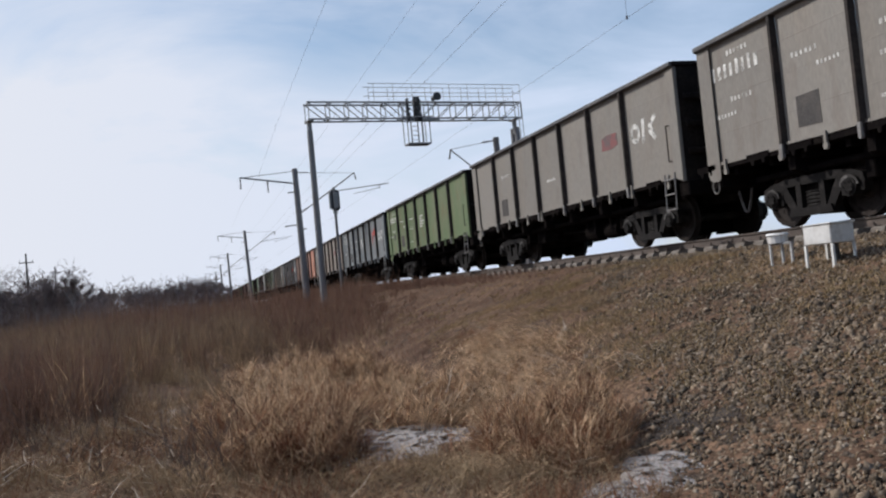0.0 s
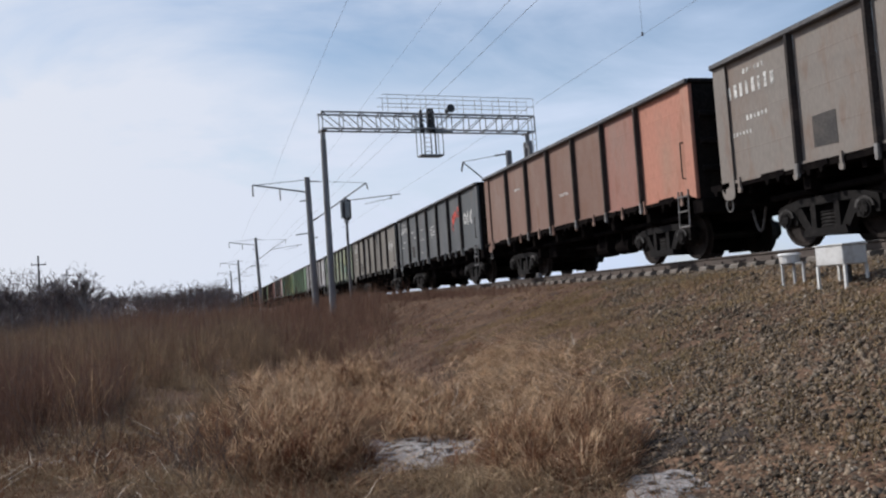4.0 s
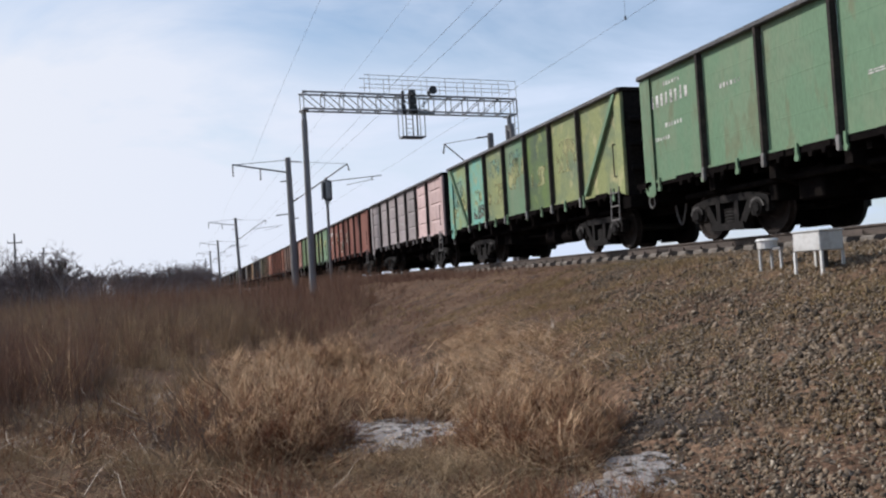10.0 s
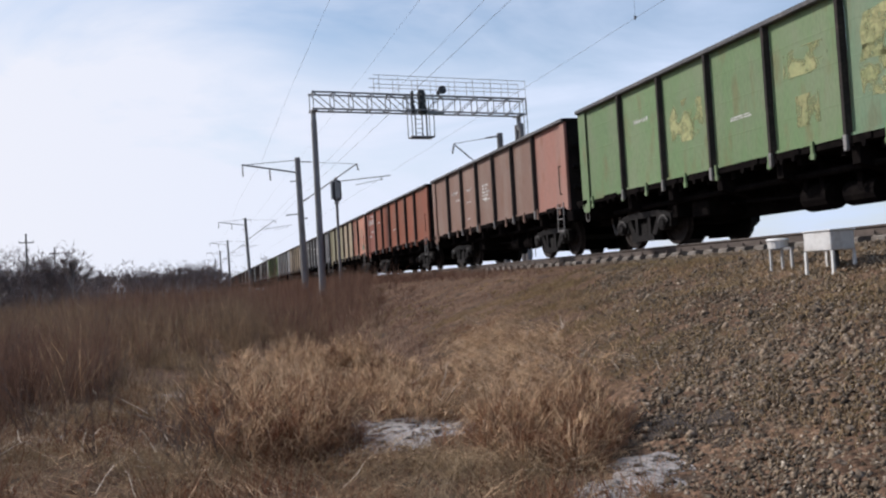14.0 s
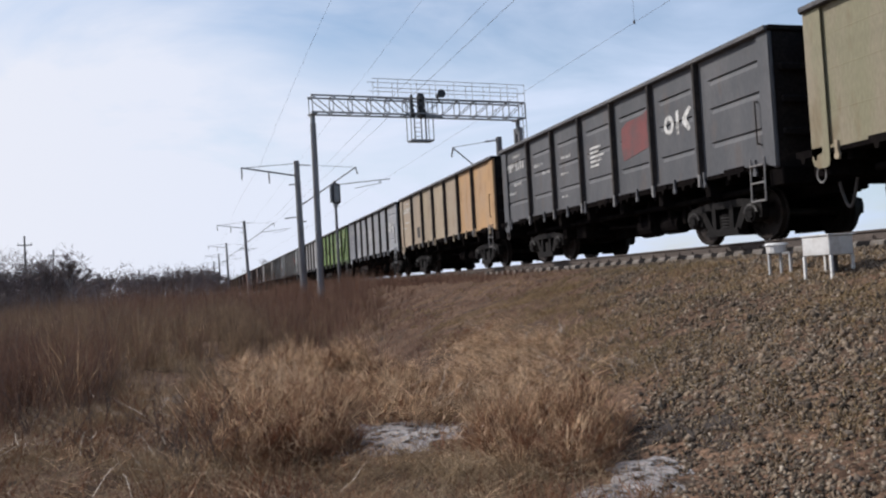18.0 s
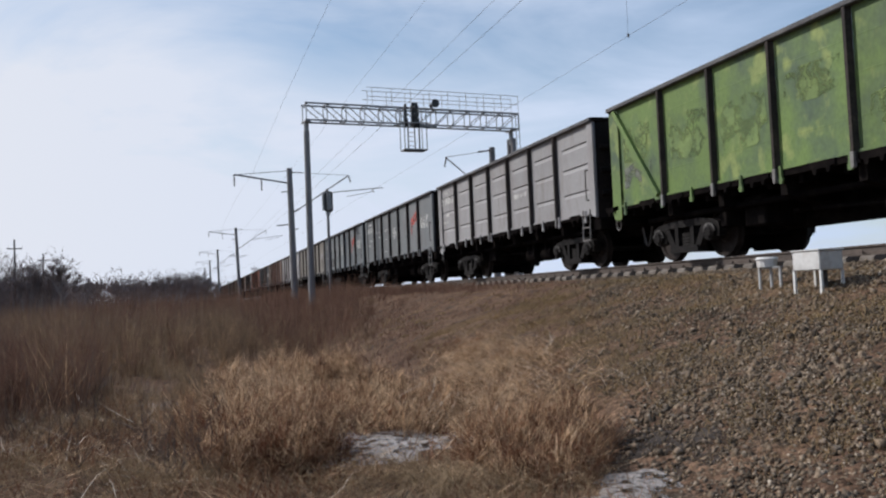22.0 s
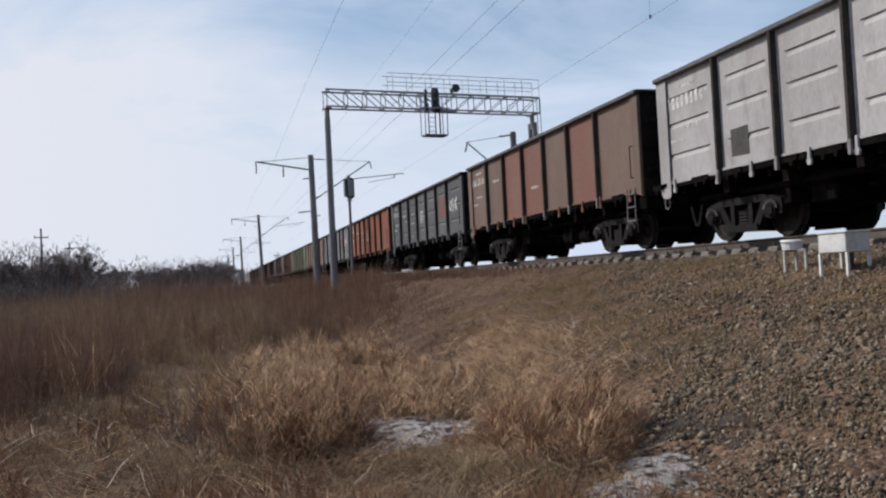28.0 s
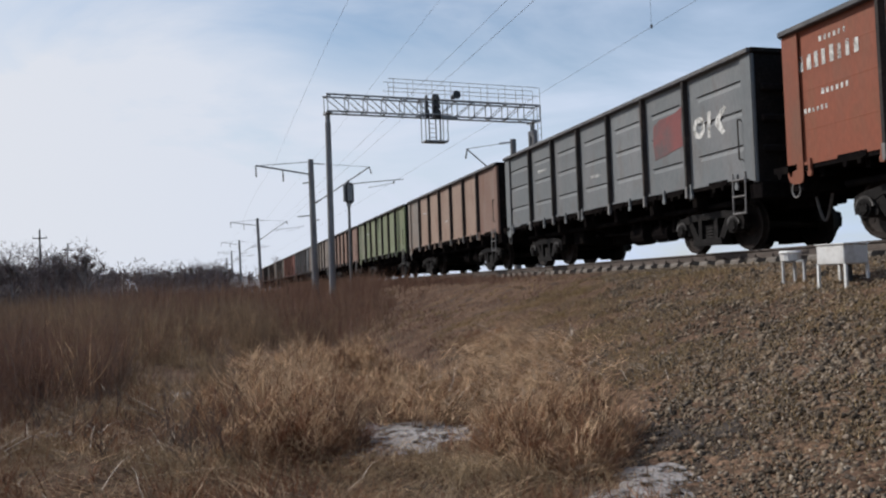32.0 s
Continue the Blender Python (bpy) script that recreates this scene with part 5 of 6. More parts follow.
# ---- vegetation ----
def blades(name, roots, height, width, lean, material, label, category="grass", seed=0, bias=(0.1, 0.0), z=None, droop=0.0, az=None, kink=0.25, steps=None):
    """Many thin bent strands in one mesh. roots: N x 2 places; height: length along the strand; lean: tilt at the root as a sine, 0 to 1;
    droop: how far the tips arch over; az: the way each one leans; kink: sideways crookedness."""
    r = np.random.RandomState(seed)
    n = len(roots)
    h = height * np.ones(n)
    if az is None:
        a = r.uniform(0, 2 * np.pi, n)
        a = np.arctan2(np.sin(a) + bias[1], np.cos(a) + bias[0])
    else:
        a = az.copy()
    b = r.uniform(0, 2 * np.pi, n)
    side = np.stack([np.cos(b), np.sin(b)], 1) * (width * r.uniform(.55, 1.4, n) / 2)[:, None]
    zr = (ground_z(roots[:, 0], roots[:, 1]) if z is None else z) - .02
    tilt = np.arcsin(np.clip(lean * np.ones(n), 0, .999))
    steps = steps or (3 if droop else 2)
    v = np.zeros((n, 2 * steps + 1, 3), np.float32)
    p, q = roots.copy(), zr.copy()
    ang = tilt.copy()
    bend = droop * r.uniform(-.15, 1.0, n) / steps if droop else r.normal(0, .16, n)
    for k in range(steps + 1):
        if k == steps:
            v[:, 2 * k, :2], v[:, 2 * k, 2] = p, q
        else:
            w = 1 - .22 * k
            v[:, 2 * k, :2], v[:, 2 * k + 1, :2] = p - side * w, p + side * w
            v[:, 2 * k, 2] = v[:, 2 * k + 1, 2] = q
        ln = h / steps
        p = p + np.stack([np.cos(a), np.sin(a)], 1) * (np.sin(ang) * ln)[:, None]
        q = np.maximum(q + np.cos(ang) * ln, ground_z(p[:, 0], p[:, 1]) + .012)
        ang = ang + bend
        a = a + r.normal(0, kink, n)
    m = 2 * steps + 1
    base = (np.arange(n) * m)[:, None]
    fs = [base + np.array([[2 * k, 2 * k + 1, 2 * k + 3, 2 * k + 2]]) for k in range(steps - 1)] + [base + np.array([[m - 3, m - 2, m - 1]])]
    me = raw_mesh(name, v.reshape(-1, 3), np.concatenate(fs, 1).reshape(-1), np.tile([4] * (steps - 1) + [3], n))
    return tagged(part(name, me, material), label=label, category=category, kind="stuff")


def scatter(n, x0, x1, y0, y1, seed, keep=None):
    r = np.random.RandomState(seed)
    p = np.stack([r.uniform(x0, x1, n), r.uniform(y0, y1, n)], 1)
    if keep is not None:
        p = p[r.uniform(0, 1, n) < keep(p[:, 0], p[:, 1])]
    return p


SNOW = [(3.14, 5.75, .34, .6), (1.95, 8.6, 1.02, .95), (2.65, 5.45, .3, .26), (-.4, 13.4, .4, 1.2), (-1.75, 10.3, .3, .5)]


def off_snow(x, y):
    k = np.ones_like(x)
    for sx, sy, a, b in SNOW:
        k *= np.clip((((x - sx) / a) ** 2 + ((y - sy) / b) ** 2) - .3, .1, 1)
    return k


def clumps(x, y):
    """Patchy cover: thick in some places, thin in others."""
    c = np.sin(1.9 * x + .6 * y) * np.sin(1.3 * y - .8 * x + 1) + .6 * np.sin(4.3 * x - 2.1 * y) * np.sin(3.7 * y + 1.9 * x)
    return np.clip(.42 + .55 * c, .06, 1)


def uni(seed, lo, hi, n):
    return np.random.RandomState(seed).uniform(lo, hi, n)


def tussocks(name, centres, count, radius, height, material, label, seed, width=.006, droop=1.9, outward=.75, upright=0.0, wisp=9):
    """Domes of grass: wisps spring from a small crown, the outer ones lean out and arch over to the ground."""
    r = np.random.RandomState(seed)
    c = np.concatenate([np.repeat([[x, y, s]], max(1, int(count * s / wisp)), 0) for x, y, s in centres])
    m = len(c)
    f, a = np.sqrt(r.uniform(0, 1, m)), r.uniform(0, 2 * np.pi, m)
    h = r.uniform(.35, 1.0, m) * height * c[:, 2] * (1.12 - .3 * f)
    ln = np.clip(f * outward * r.uniform(.35, 1.25, m) + r.uniform(0, .22, m) - upright, .02, .97)
    az = np.arctan2(np.sin(a), np.cos(a) + .55) + r.normal(0, .7, m)
    root = c[:, :2] + (f * radius * c[:, 2])[:, None] * np.stack([np.cos(a), np.sin(a)], 1)
    k = np.repeat(np.arange(m), wisp)
    n = len(k)
    return blades(name, root[k] + r.normal(0, .018, (n, 2)), h[k] * r.uniform(.65, 1.1, n), width, np.clip(ln[k] + r.normal(0, .06, n), .02, .98), material, label,
                  seed=seed + 1, droop=droop, az=az[k] + r.normal(0, .16, n), kink=.2)


def tangle(name, centres, count, radius, height, material, label, seed, width=.006, length=.42, steps=3, wisp=6):
    """Broken crossing wisps heaped in a dome, each lying its own way."""
    r = np.random.RandomState(seed)
    c = np.concatenate([np.repeat([[x, y, s]], max(1, int(count * s / wisp)), 0) for x, y, s in centres])
    m = len(c)
    f, a = np.sqrt(r.uniform(0, 1, m)), r.uniform(0, 2 * np.pi, m)
    up, ln, way = r.uniform(0, 1, m), np.clip(r.normal(.8, .28, m), .05, .99), r.uniform(0, 2 * np.pi, m)
    k = np.repeat(np.arange(m), wisp)
    n = len(k)
    jit = .07 * length
    p = c[k, :2] + (f * radius * c[:, 2])[k, None] * np.stack([np.cos(a), np.sin(a)], 1)[k] + r.normal(0, jit, (n, 2))
    zz = ground_z(p[:, 0], p[:, 1]) + height * c[k, 2] * (1 - f[k] ** 2) * up[k] + np.abs(r.normal(0, jit * .6, n))
    return blades(name, p, r.uniform(.3, 1.1, n) * length * c[k, 2], width, np.clip(ln[k] + r.normal(0, .08, n), .05, .999), material, label, seed=seed + 1, z=zz, droop=1.3,
                  az=way[k] + r.normal(0, .22, n), kink=.3, steps=steps)


def sheaves(name, centres, count, length, spread, material, label, seed, width=.006, lift=.12, category="grass"):
    """Flattened handfuls of straw: the strands of each lie nearly one way, a little above the ground."""
    r = np.random.RandomState(seed)
    n = len(centres) * count
    c = np.repeat(np.array(centres), count, 0)
    way = np.repeat(r.uniform(0, 2 * np.pi, len(centres)), count) + r.normal(0, .42, n)
    p = c[:, :2] + r.normal(0, spread, (n, 2)) - .5 * length * np.stack([np.cos(way), np.sin(way)], 1)
    zz = ground_z(p[:, 0], p[:, 1]) + .03 + np.abs(r.normal(0, lift, n))
    return blades(name, p, r.uniform(.35, 1.1, n) * length, width, r.uniform(.9, .999, n), material, label, category, seed + 1, z=zz, droop=.5, az=way, kink=.16)


# tussocks at the foot of the embankment and the paler drift of them behind
FRONT_A = [(.35, 7.95, .8), (.75, 7.75, .85), (1.05, 8.15, .9), (.62, 8.55, 1.0), (.95, 8.75, 1.05), (.4, 9.15, 1.0), (1.0, 9.4, 1.0), (.1, 9.8, .85), (.7, 10.2, .95), (1.35, 10.0, .9)]
FRONT_B = [(x, y, .84 * s) for x, y, s in [(2.5, 6.5, .7), (2.8, 6.35, .75), (3.02, 6.55, .8), (2.6, 7.0, .9), (2.95, 7.15, 1.0), (2.75, 7.75, 1.0), (3.2, 7.6, .95), (3.35, 7.05, .85), (3.1, 8.3, .9), (3.7, 8.2, .7)]]
rt = random.Random(31)
BACK = [(rt.uniform(.2, 3.2), rt.uniform(10.8, 18.5), rt.uniform(.55, .95)) for _ in range(34)] + [(2.4 + rt.uniform(-.3, .9), rt.uniform(8.8, 12), rt.uniform(.5, .8)) for _ in range(10)]
LOW = [(rt.uniform(-4.5, 2.9), rt.uniform(4.8, 12.5), rt.uniform(.35, .75)) for _ in range(120)]
LOW = [c for c in LOW if off_snow(np.array([c[0]]), np.array([c[1]]))[0] > .6 and not (-1.0 < c[0] < .2 and c[1] > 9)]
tussocks("tussock_grass", FRONT_A + FRONT_B, 270, .38, 1.0, M_STRAW, "bleached straw-coloured tussock grass at the embankment's foot", 21, .0055, 2.1, .95, wisp=6)
tussocks("tussock_grass", FRONT_A + FRONT_B, 200, .4, .85, M_RUSSET, "russet stems springing among the straw", 25, .006, 1.5, .95)
tangle("tussock_grass", FRONT_A + FRONT_B, 820, .46, .64, M_STRAW, "tangled straw of the tussocks", 23, .0055)
tangle("tussock_grass", FRONT_A + FRONT_B, 1150, .44, .5, M_RUSSET, "russet dead grass in the heart of the tussocks", 31, .008, .36)
tussocks("tussock_grass", BACK, 130, .45, .8, M_STRAW, "pale drift of tussock grass beyond the snow patch", 41, .0075, 2.0, .95)
tangle("tussock_grass", BACK, 560, .52, .55, M_STRAW, "tangled pale straw beyond the snow patch", 42, .0075, .5)
tangle("tussock_grass", BACK, 360, .62, .42, M_RUSSET, "russet dead grass among the pale tussocks", 43, .009, .42)
tangle("tussock_grass", LOW, 150, .4, .16, M_OLIVEGRASS, "low tufts of faded dead grass in the field", 45, .0055, .36)
tangle("tussock_grass", LOW[::2], 200, .42, .15, M_RUSSET, "low tufts of russet dead grass in the field", 47, .0065, .36)

near_mat = scatter(110000, -4.6, 3.3, 4.4, 15, 51, lambda x, y: off_snow(x, y) * clumps(x, y) ** 1.6)
blades("flattened_grass", near_mat, uni(52, .08, .36, len(near_mat)), .005, uni(53, .55, .995, len(near_mat)), M_OLIVEGRASS, "flattened dry grass lying over the field", seed=54)
mat_dark = scatter(62000, -4.6, 3.3, 4.4, 14, 151, lambda x, y: off_snow(x, y) * clumps(x + 2, y + 1) ** 1.4)
blades("flattened_grass", mat_dark, uni(152, .1, .4, len(mat_dark)), .006, uni(153, .3, .99, len(mat_dark)), M_RUSSET, "dark russet grass between the straw", seed=154)
LAID = [(x, y) for x, y in scatter(560, -4.5, 3.1, 4.6, 15, 55, lambda x, y: np.clip(off_snow(x, y), .12, 1))]
sheaves("flattened_grass", LAID[::2], 32, .5, .1, M_STRAW, "bleached stalks lying crosswise over the field", 56, .0052, .05)
sheaves("flattened_grass", LAID[1::2], 26, .42, .16, M_OLIVEGRASS, "faded stalks lying crosswise over the field", 156, .005, .05)
MATTED = [(x, y) for x, y in scatter(75, .7, 2.7, 5.3, 7.0, 355)]
sheaves("flattened_grass", MATTED[::2], 30, .5, .12, M_OLIVEGRASS, "matted straw before the tussocks", 356, .0055, .07)
LEFT = [(x, y) for x, y in scatter(170, -3.4, .4, 6.6, 13, 255)]
sheaves("flattened_grass", LEFT, 18, .55, .16, M_OLIVEGRASS, "pale stalks lying round the clearing", 256, .0065, .06)
sheaves("flattened_grass", LEFT[::4], 5, .6, .2, M_PALETWIG, "bleached broken stalks round the clearing", 258, .009, .1)
DRIFT = [(x, y) for x, y in scatter(460, 1.2, 5.0, 8.6, 14.5, 59, lambda x, y: np.clip(1.2 - np.abs(x - .36 * y) / 1.15, 0, 1))]
sheaves("flattened_grass", DRIFT, 42, .66, .2, M_STRAW, "bleached straw matted on the foot of the slope", 60, .007, .07)
sheaves("flattened_grass", DRIFT[::3], 9, .7, .16, M_PALETWIG, "bleached pale stalks over the foot of the slope", 62, .008, .11)
DROPPED = [(x, y) for x, y in scatter(100, 1.6, 5.2, 8.6, 16, 159, lambda x, y: np.clip(1.2 - np.abs(x - .34 * y) / 1.3, 0, 1))]
tussocks("tussock_grass", [(x, y, .5) for x, y in DROPPED], 260, .36, .6, M_RUSSET, "small russet tufts on the foot of the slope", 160, .007, 1.6, .9)

slope = scatter(80000, 2.8, 8.8, 9.0, 62, 61, lambda x, y: np.clip((y - 8) / 8, 0, 1) * np.clip(1.1 - (x - 5) / 5, .3, 1) * clumps(.7 * x, .6 * y))
blades("slope_grass", slope, uni(62, .04, .2, len(slope)), .011, uni(63, .4, .99, len(slope)), M_REDWEED, "short brown dead grass on the embankment slope", seed=64)
slope2 = scatter(125000, 3.4, 8.8, 3.4, 18, 65, lambda x, y: clumps(x, y) * np.clip(x - 3.2 - .05 * y, 0, 1))
blades("slope_grass", slope2, uni(66, .04, .15, len(slope2)), .0065, uni(67, .4, .99, len(slope2)), M_SLOPEGRASS, "sparse olive grass between the stones", seed=68)
TUFTS = [(x, y, s) for (x, y), s in zip(scatter(260, 4.8, 8.8, 5.0, 24, 165), uni(166, .2, .5, 260))]
tussocks("slope_grass", TUFTS, 150, .45, .4, M_SLOPEGRASS, "small olive tufts among the ballast", 167, .006, 1.7, .9)
slope3 = scatter(42000, 2.4, 8.0, 16, 75, 161, lambda x, y: np.clip((y - 17 - 3.4 * np.clip(x - 3.4, 0, 9)) / 12, 0, 1) * clumps(.8 * x, .5 * y))
blades("slope_weeds", slope3, uni(162, .25, 1.5, len(slope3)), .012, np.random.RandomState(163).beta(1.2, 3, len(slope3)), M_REDWEED, "tall reddish dead weeds along the far embankment", "weeds", 164)


shoulder = scatter(34000, 8.0, 9.5, 17, 95, 261, lambda x, y: np.clip((y - 17) / 14, 0, 1) * clumps(.9 * x, .4 * y) ** .5)
blades("shoulder_grass", shoulder, uni(262, .3, 1.0, len(shoulder)) * np.interp(shoulder[:, 1], [17, 30, 50, 95], [.1, .34, .8, 1.0]), .013, np.random.RandomState(263).beta(1.2, 2.4, len(shoulder)), M_REDWEED, "brown dead grass along the ballast shoulder", "weeds", 264)


def reed_edge(x, y):
    """Tall weeds stand close on the left, leave a clearing of pale ground, and close up again behind the tussocks."""
    front = np.interp(x, [-9, -4, -2.2, -1.5, -1.0, .4, 1.6, 3.2, 5], [10, 10.2, 10.8, 12.0, 19.5, 20.5, 19, 21, 30]) + .8 * np.sin(2.7 * x + 1) + .5 * np.sin(6.1 * x)
    return np.clip((y - front + 2) / 4.0, 0.04 * (y > front - 3), 1) ** 1.2 * np.clip((5.0 - x) / 4.5, 0, 1)


def reed_height(p, seed, hi):
    """Uneven soft tops: few stems reach full height; swells and hollows among them."""
    x, y = p[:, 0], p[:, 1]
    r = np.random.RandomState(seed)
    swell = .85 + .22 * np.sin(.7 * x + .35 * y) * np.sin(.31 * x - .6 * y + 1) + .16 * np.sin(2.3 * x - .9 * y + 1)
    fade = np.clip((5.6 - x) / 3.5, .4, 1) * np.clip((y - 5) / 9, .6, 1)
    return (.3 + (hi - .3) * r.beta(1.25, 1.7, len(p))) * swell * fade


def weed_bushes(n, box4, seed, hi, count, material, label, width=.008, keep=reed_edge):
    """Weeds in bushes: each springs from one crown and has its own height; broken side shoots fill them."""
    r = np.random.RandomState(seed)
    c = scatter(n, *box4, seed, keep)
    hb = hi * (.4 + .6 * r.beta(2, 1.8, len(c))) * np.clip((5.8 - c[:, 0]) / 3.5, .42, 1) * np.clip((c[:, 1] - 3) / 9, .6, 1)
    m = len(c) * count
    k = np.repeat(np.arange(len(c)), count)
    a = r.uniform(0, 2 * np.pi, m)
    p = c[k] + r.normal(0, .11, (m, 2))
    h = hb[k] * r.uniform(.35, 1.0, m)
    lean = np.clip(r.gamma(1.6, .19, m), 0, .95)
    blades("reeds", p, h, width, lean, material, label, "reeds", seed + 1, az=a, kink=.6, droop=.5, steps=2)
    q = r.randint(0, m, int(m * .7))
    up = r.uniform(.3, .9, len(q))
    s = p[q] + np.stack([np.cos(a[q]), np.sin(a[q])], 1) * (lean[q] * h[q] * up)[:, None] + r.normal(0, .03, (len(q), 2))
    blades("reeds", s, r.uniform(.1, .42, len(q)), width, r.uniform(.15, .99, len(q)), material, "broken side shoots: " + label, "reeds", seed + 2, z=ground_z(s[:, 0], s[:, 1]) + h[q] * np.sqrt(1 - lean[q] ** 2) * up)


def zone(k):
    return lambda x, y: reed_edge(x, y) * np.clip(1.5 * np.sin(.62 * x + .21 * y + k) * np.sin(.27 * y - .33 * x + 2.1 * k) + .45, .04, 1)


BED = (-20, 5.0, 9.5, 46)
weed_bushes(950, BED, 71, 2.4, 50, M_REED, "tall dead brown reeds and weeds", keep=zone(0))
weed_bushes(850, BED, 271, 2.1, 50, M_REDWEED, "reddish dead weeds among the reeds", keep=zone(2))
weed_bushes(1100, BED, 371, 1.9, 48, M_OLIVEGRASS, "pale faded grass among the reeds", keep=zone(4))
weed_bushes(240, BED, 1071, 1.5, 26, M_STRAW, "pale straw stems among the reeds", .007)
weed_bushes(700, BED, 471, 2.7, 9, M_STEM, "dark bare stems among the reeds", .007)
weed_bushes(420, (-5.5, -1.5, 9.0, 17), 571, 1.7, 34, M_REDWEED, "reddish dead weeds beside the clearing", .006)
def climb(x, y):
    return np.clip((y - 15 - 2.2 * np.clip(x - 2.5, 0, 9)) / 14, 0, 1) * np.clip((8.2 - x) / 4, 0, 1)


weed_bushes(260, (1.8, 7.6, 16, 46), 671, 1.7, 34, M_REDWEED, "reddish weeds on the foot of the embankment", .01, keep=climb)
weed_bushes(260, (1.8, 7.6, 16, 46), 871, 1.3, 34, M_REED, "brown weeds on the foot of the embankment", .01, keep=climb)
weed_bushes(200, (1.8, 7.0, 14, 40), 971, 1.0, 34, M_OLIVEGRASS, "pale weeds on the foot of the embankment", .009, keep=climb)
weed_bushes(26, (-1.3, .6, 11, 19.5), 771, .7, 40, M_OLIVEGRASS, "low faded weeds in the clearing", .006, keep=None)
far = scatter(36000, -130, 5.6, 48, 190, 81)
blades("reeds", far, reed_height(far, 82, 3.0), .035, np.random.RandomState(83).gamma(1.2, .15, len(far)), M_REED, "distant brown reeds across the field", "reeds", 84)
brush = scatter(30000, -170, 4.0, 150, 420, 181)
blades("distant_brush", brush, (1.0 + 2.0 * np.random.RandomState(182).beta(1.3, 2.2, len(brush))) * (1 + .3 * np.sin(.06 * brush[:, 0]) * np.sin(.05 * brush[:, 1] + .11 * brush[:, 0])), .045, uni(183, .05, .8, len(brush)), M_TWIG, "hazy grey-brown brush along the tree line", "brush", 184)
rw = random.Random(91)
WOODS = []
for az0, az1, d0, d1, s0, s1, count in ((-18, -7.3, 150, 200, .9, 1.22, 64), (-7.4, .6, 230, 300, .8, 1.12, 60), (0, 3.4, 240, 300, .5, .75, 14)):
    for _ in range(count):
        az, d = radians(rw.uniform(az0, az1)), rw.uniform(d0, d1)
        WOODS.append((d * math.sin(az), d * math.cos(az), rw.uniform(s0, s1)))
tangle("distant_woods", WOODS, 1900, 6.2, 10.6, M_TWIG, "dense grey-brown leafless thicket at the far edge of the field", 95, .06, 1.3, 2, 5)
hedge = scatter(22000, -10, 6.4, 50, 170, 191, clumps)
blades("track_side_brush", hedge, 1.0 + 3.0 * np.random.RandomState(192).beta(1.3, 2.2, len(hedge)), .022, uni(193, .02, .6, len(hedge)), M_REDWEED, "tall brown brush beside the far track", "brush", 194, kink=.5)
weed = scatter(1100, -6, .9, 7.4, 16, 85, clumps)
blades("weed_stalks", weed, uni(86, .3, 1.0, len(weed)), .006, uni(87, .05, .8, len(weed)), M_RUSSET, "thin dry weed stalks", "weeds", 88, kink=.4, droop=.4)
twigs = scatter(90, -4.5, 3.0, 5.2, 12, 89)
blades("fallen_twigs", twigs, uni(90, .35, 1.0, len(twigs)), .008, uni(92, .985, .999, len(twigs)), M_PALETWIG, "pale fallen stalks lying on the grass", "twigs", 93, kink=.2, droop=.05,
       z=ground_z(twigs[:, 0], twigs[:, 1]) + uni(94, .08, .2, len(twigs)))


# bare bush stems before the tussocks
def shrub(x, y, h, seed, n=7):
    r = random.Random(seed)
    bm = bmesh.new()
    for _ in range(n):
        a = r.uniform(0, 2 * math.pi)
        out = r.uniform(.15, .75)
        p = Vector((r.uniform(-.06, .06), r.uniform(-.06, .06), -.03))
        d = Vector((math.cos(a) * out, math.sin(a) * out, 1)).normalized()
        length = h * r.uniform(.5, 1) / 4
        rad = .0048
        for s in range(4):
            q = p + d * length
            rod(bm, p, q, rad, rad * .8, 4)
            for _ in range(2):
                e = p.lerp(q, r.uniform(.2, 1))
                rod(bm, e, e + (d + Vector((r.uniform(-1, 1), r.uniform(-1, 1), r.uniform(-.2, .6)))) * length * r.uniform(.3, .8), rad * .5, rad * .25, 3)
            p, rad = q, rad * .8
            d = (d + Vector((r.uniform(-.3, .3), r.uniform(-.3, .3), r.uniform(-.15, .1)))).normalized()
    s = empty("dry_shrub", pose(x, y, float(ground_z(x, y))), label="small leafless dry shrub with thin dark stems", category="shrub", group="dry shrubs")
    part("bush", bm, M_STEM, s)


for i, (x, y, h) in enumerate([(-.05, 8.0, 1.0), (-.2, 8.3, .8), (.1, 8.6, .6), (-1.3, 9.3, .9), (-1.7, 10.2, 1.1), (-2.4, 9.4, .9), (-.9, 8.2, .7), (3.5, 6.75, .5), (.15, 7.7, 1.0), (-.35, 9.0, 1.1), (-.75, 9.6, .9), (-1.1, 10.6, 1.2), (-2.0, 11.4, 1.3), (.3, 10.4, 1.2), (-.1, 7.3, .6), (-2.7, 12.6, 1.5), (-1.5, 12.8, 1.4)]):
    shrub(x, y, h, 100 + i)


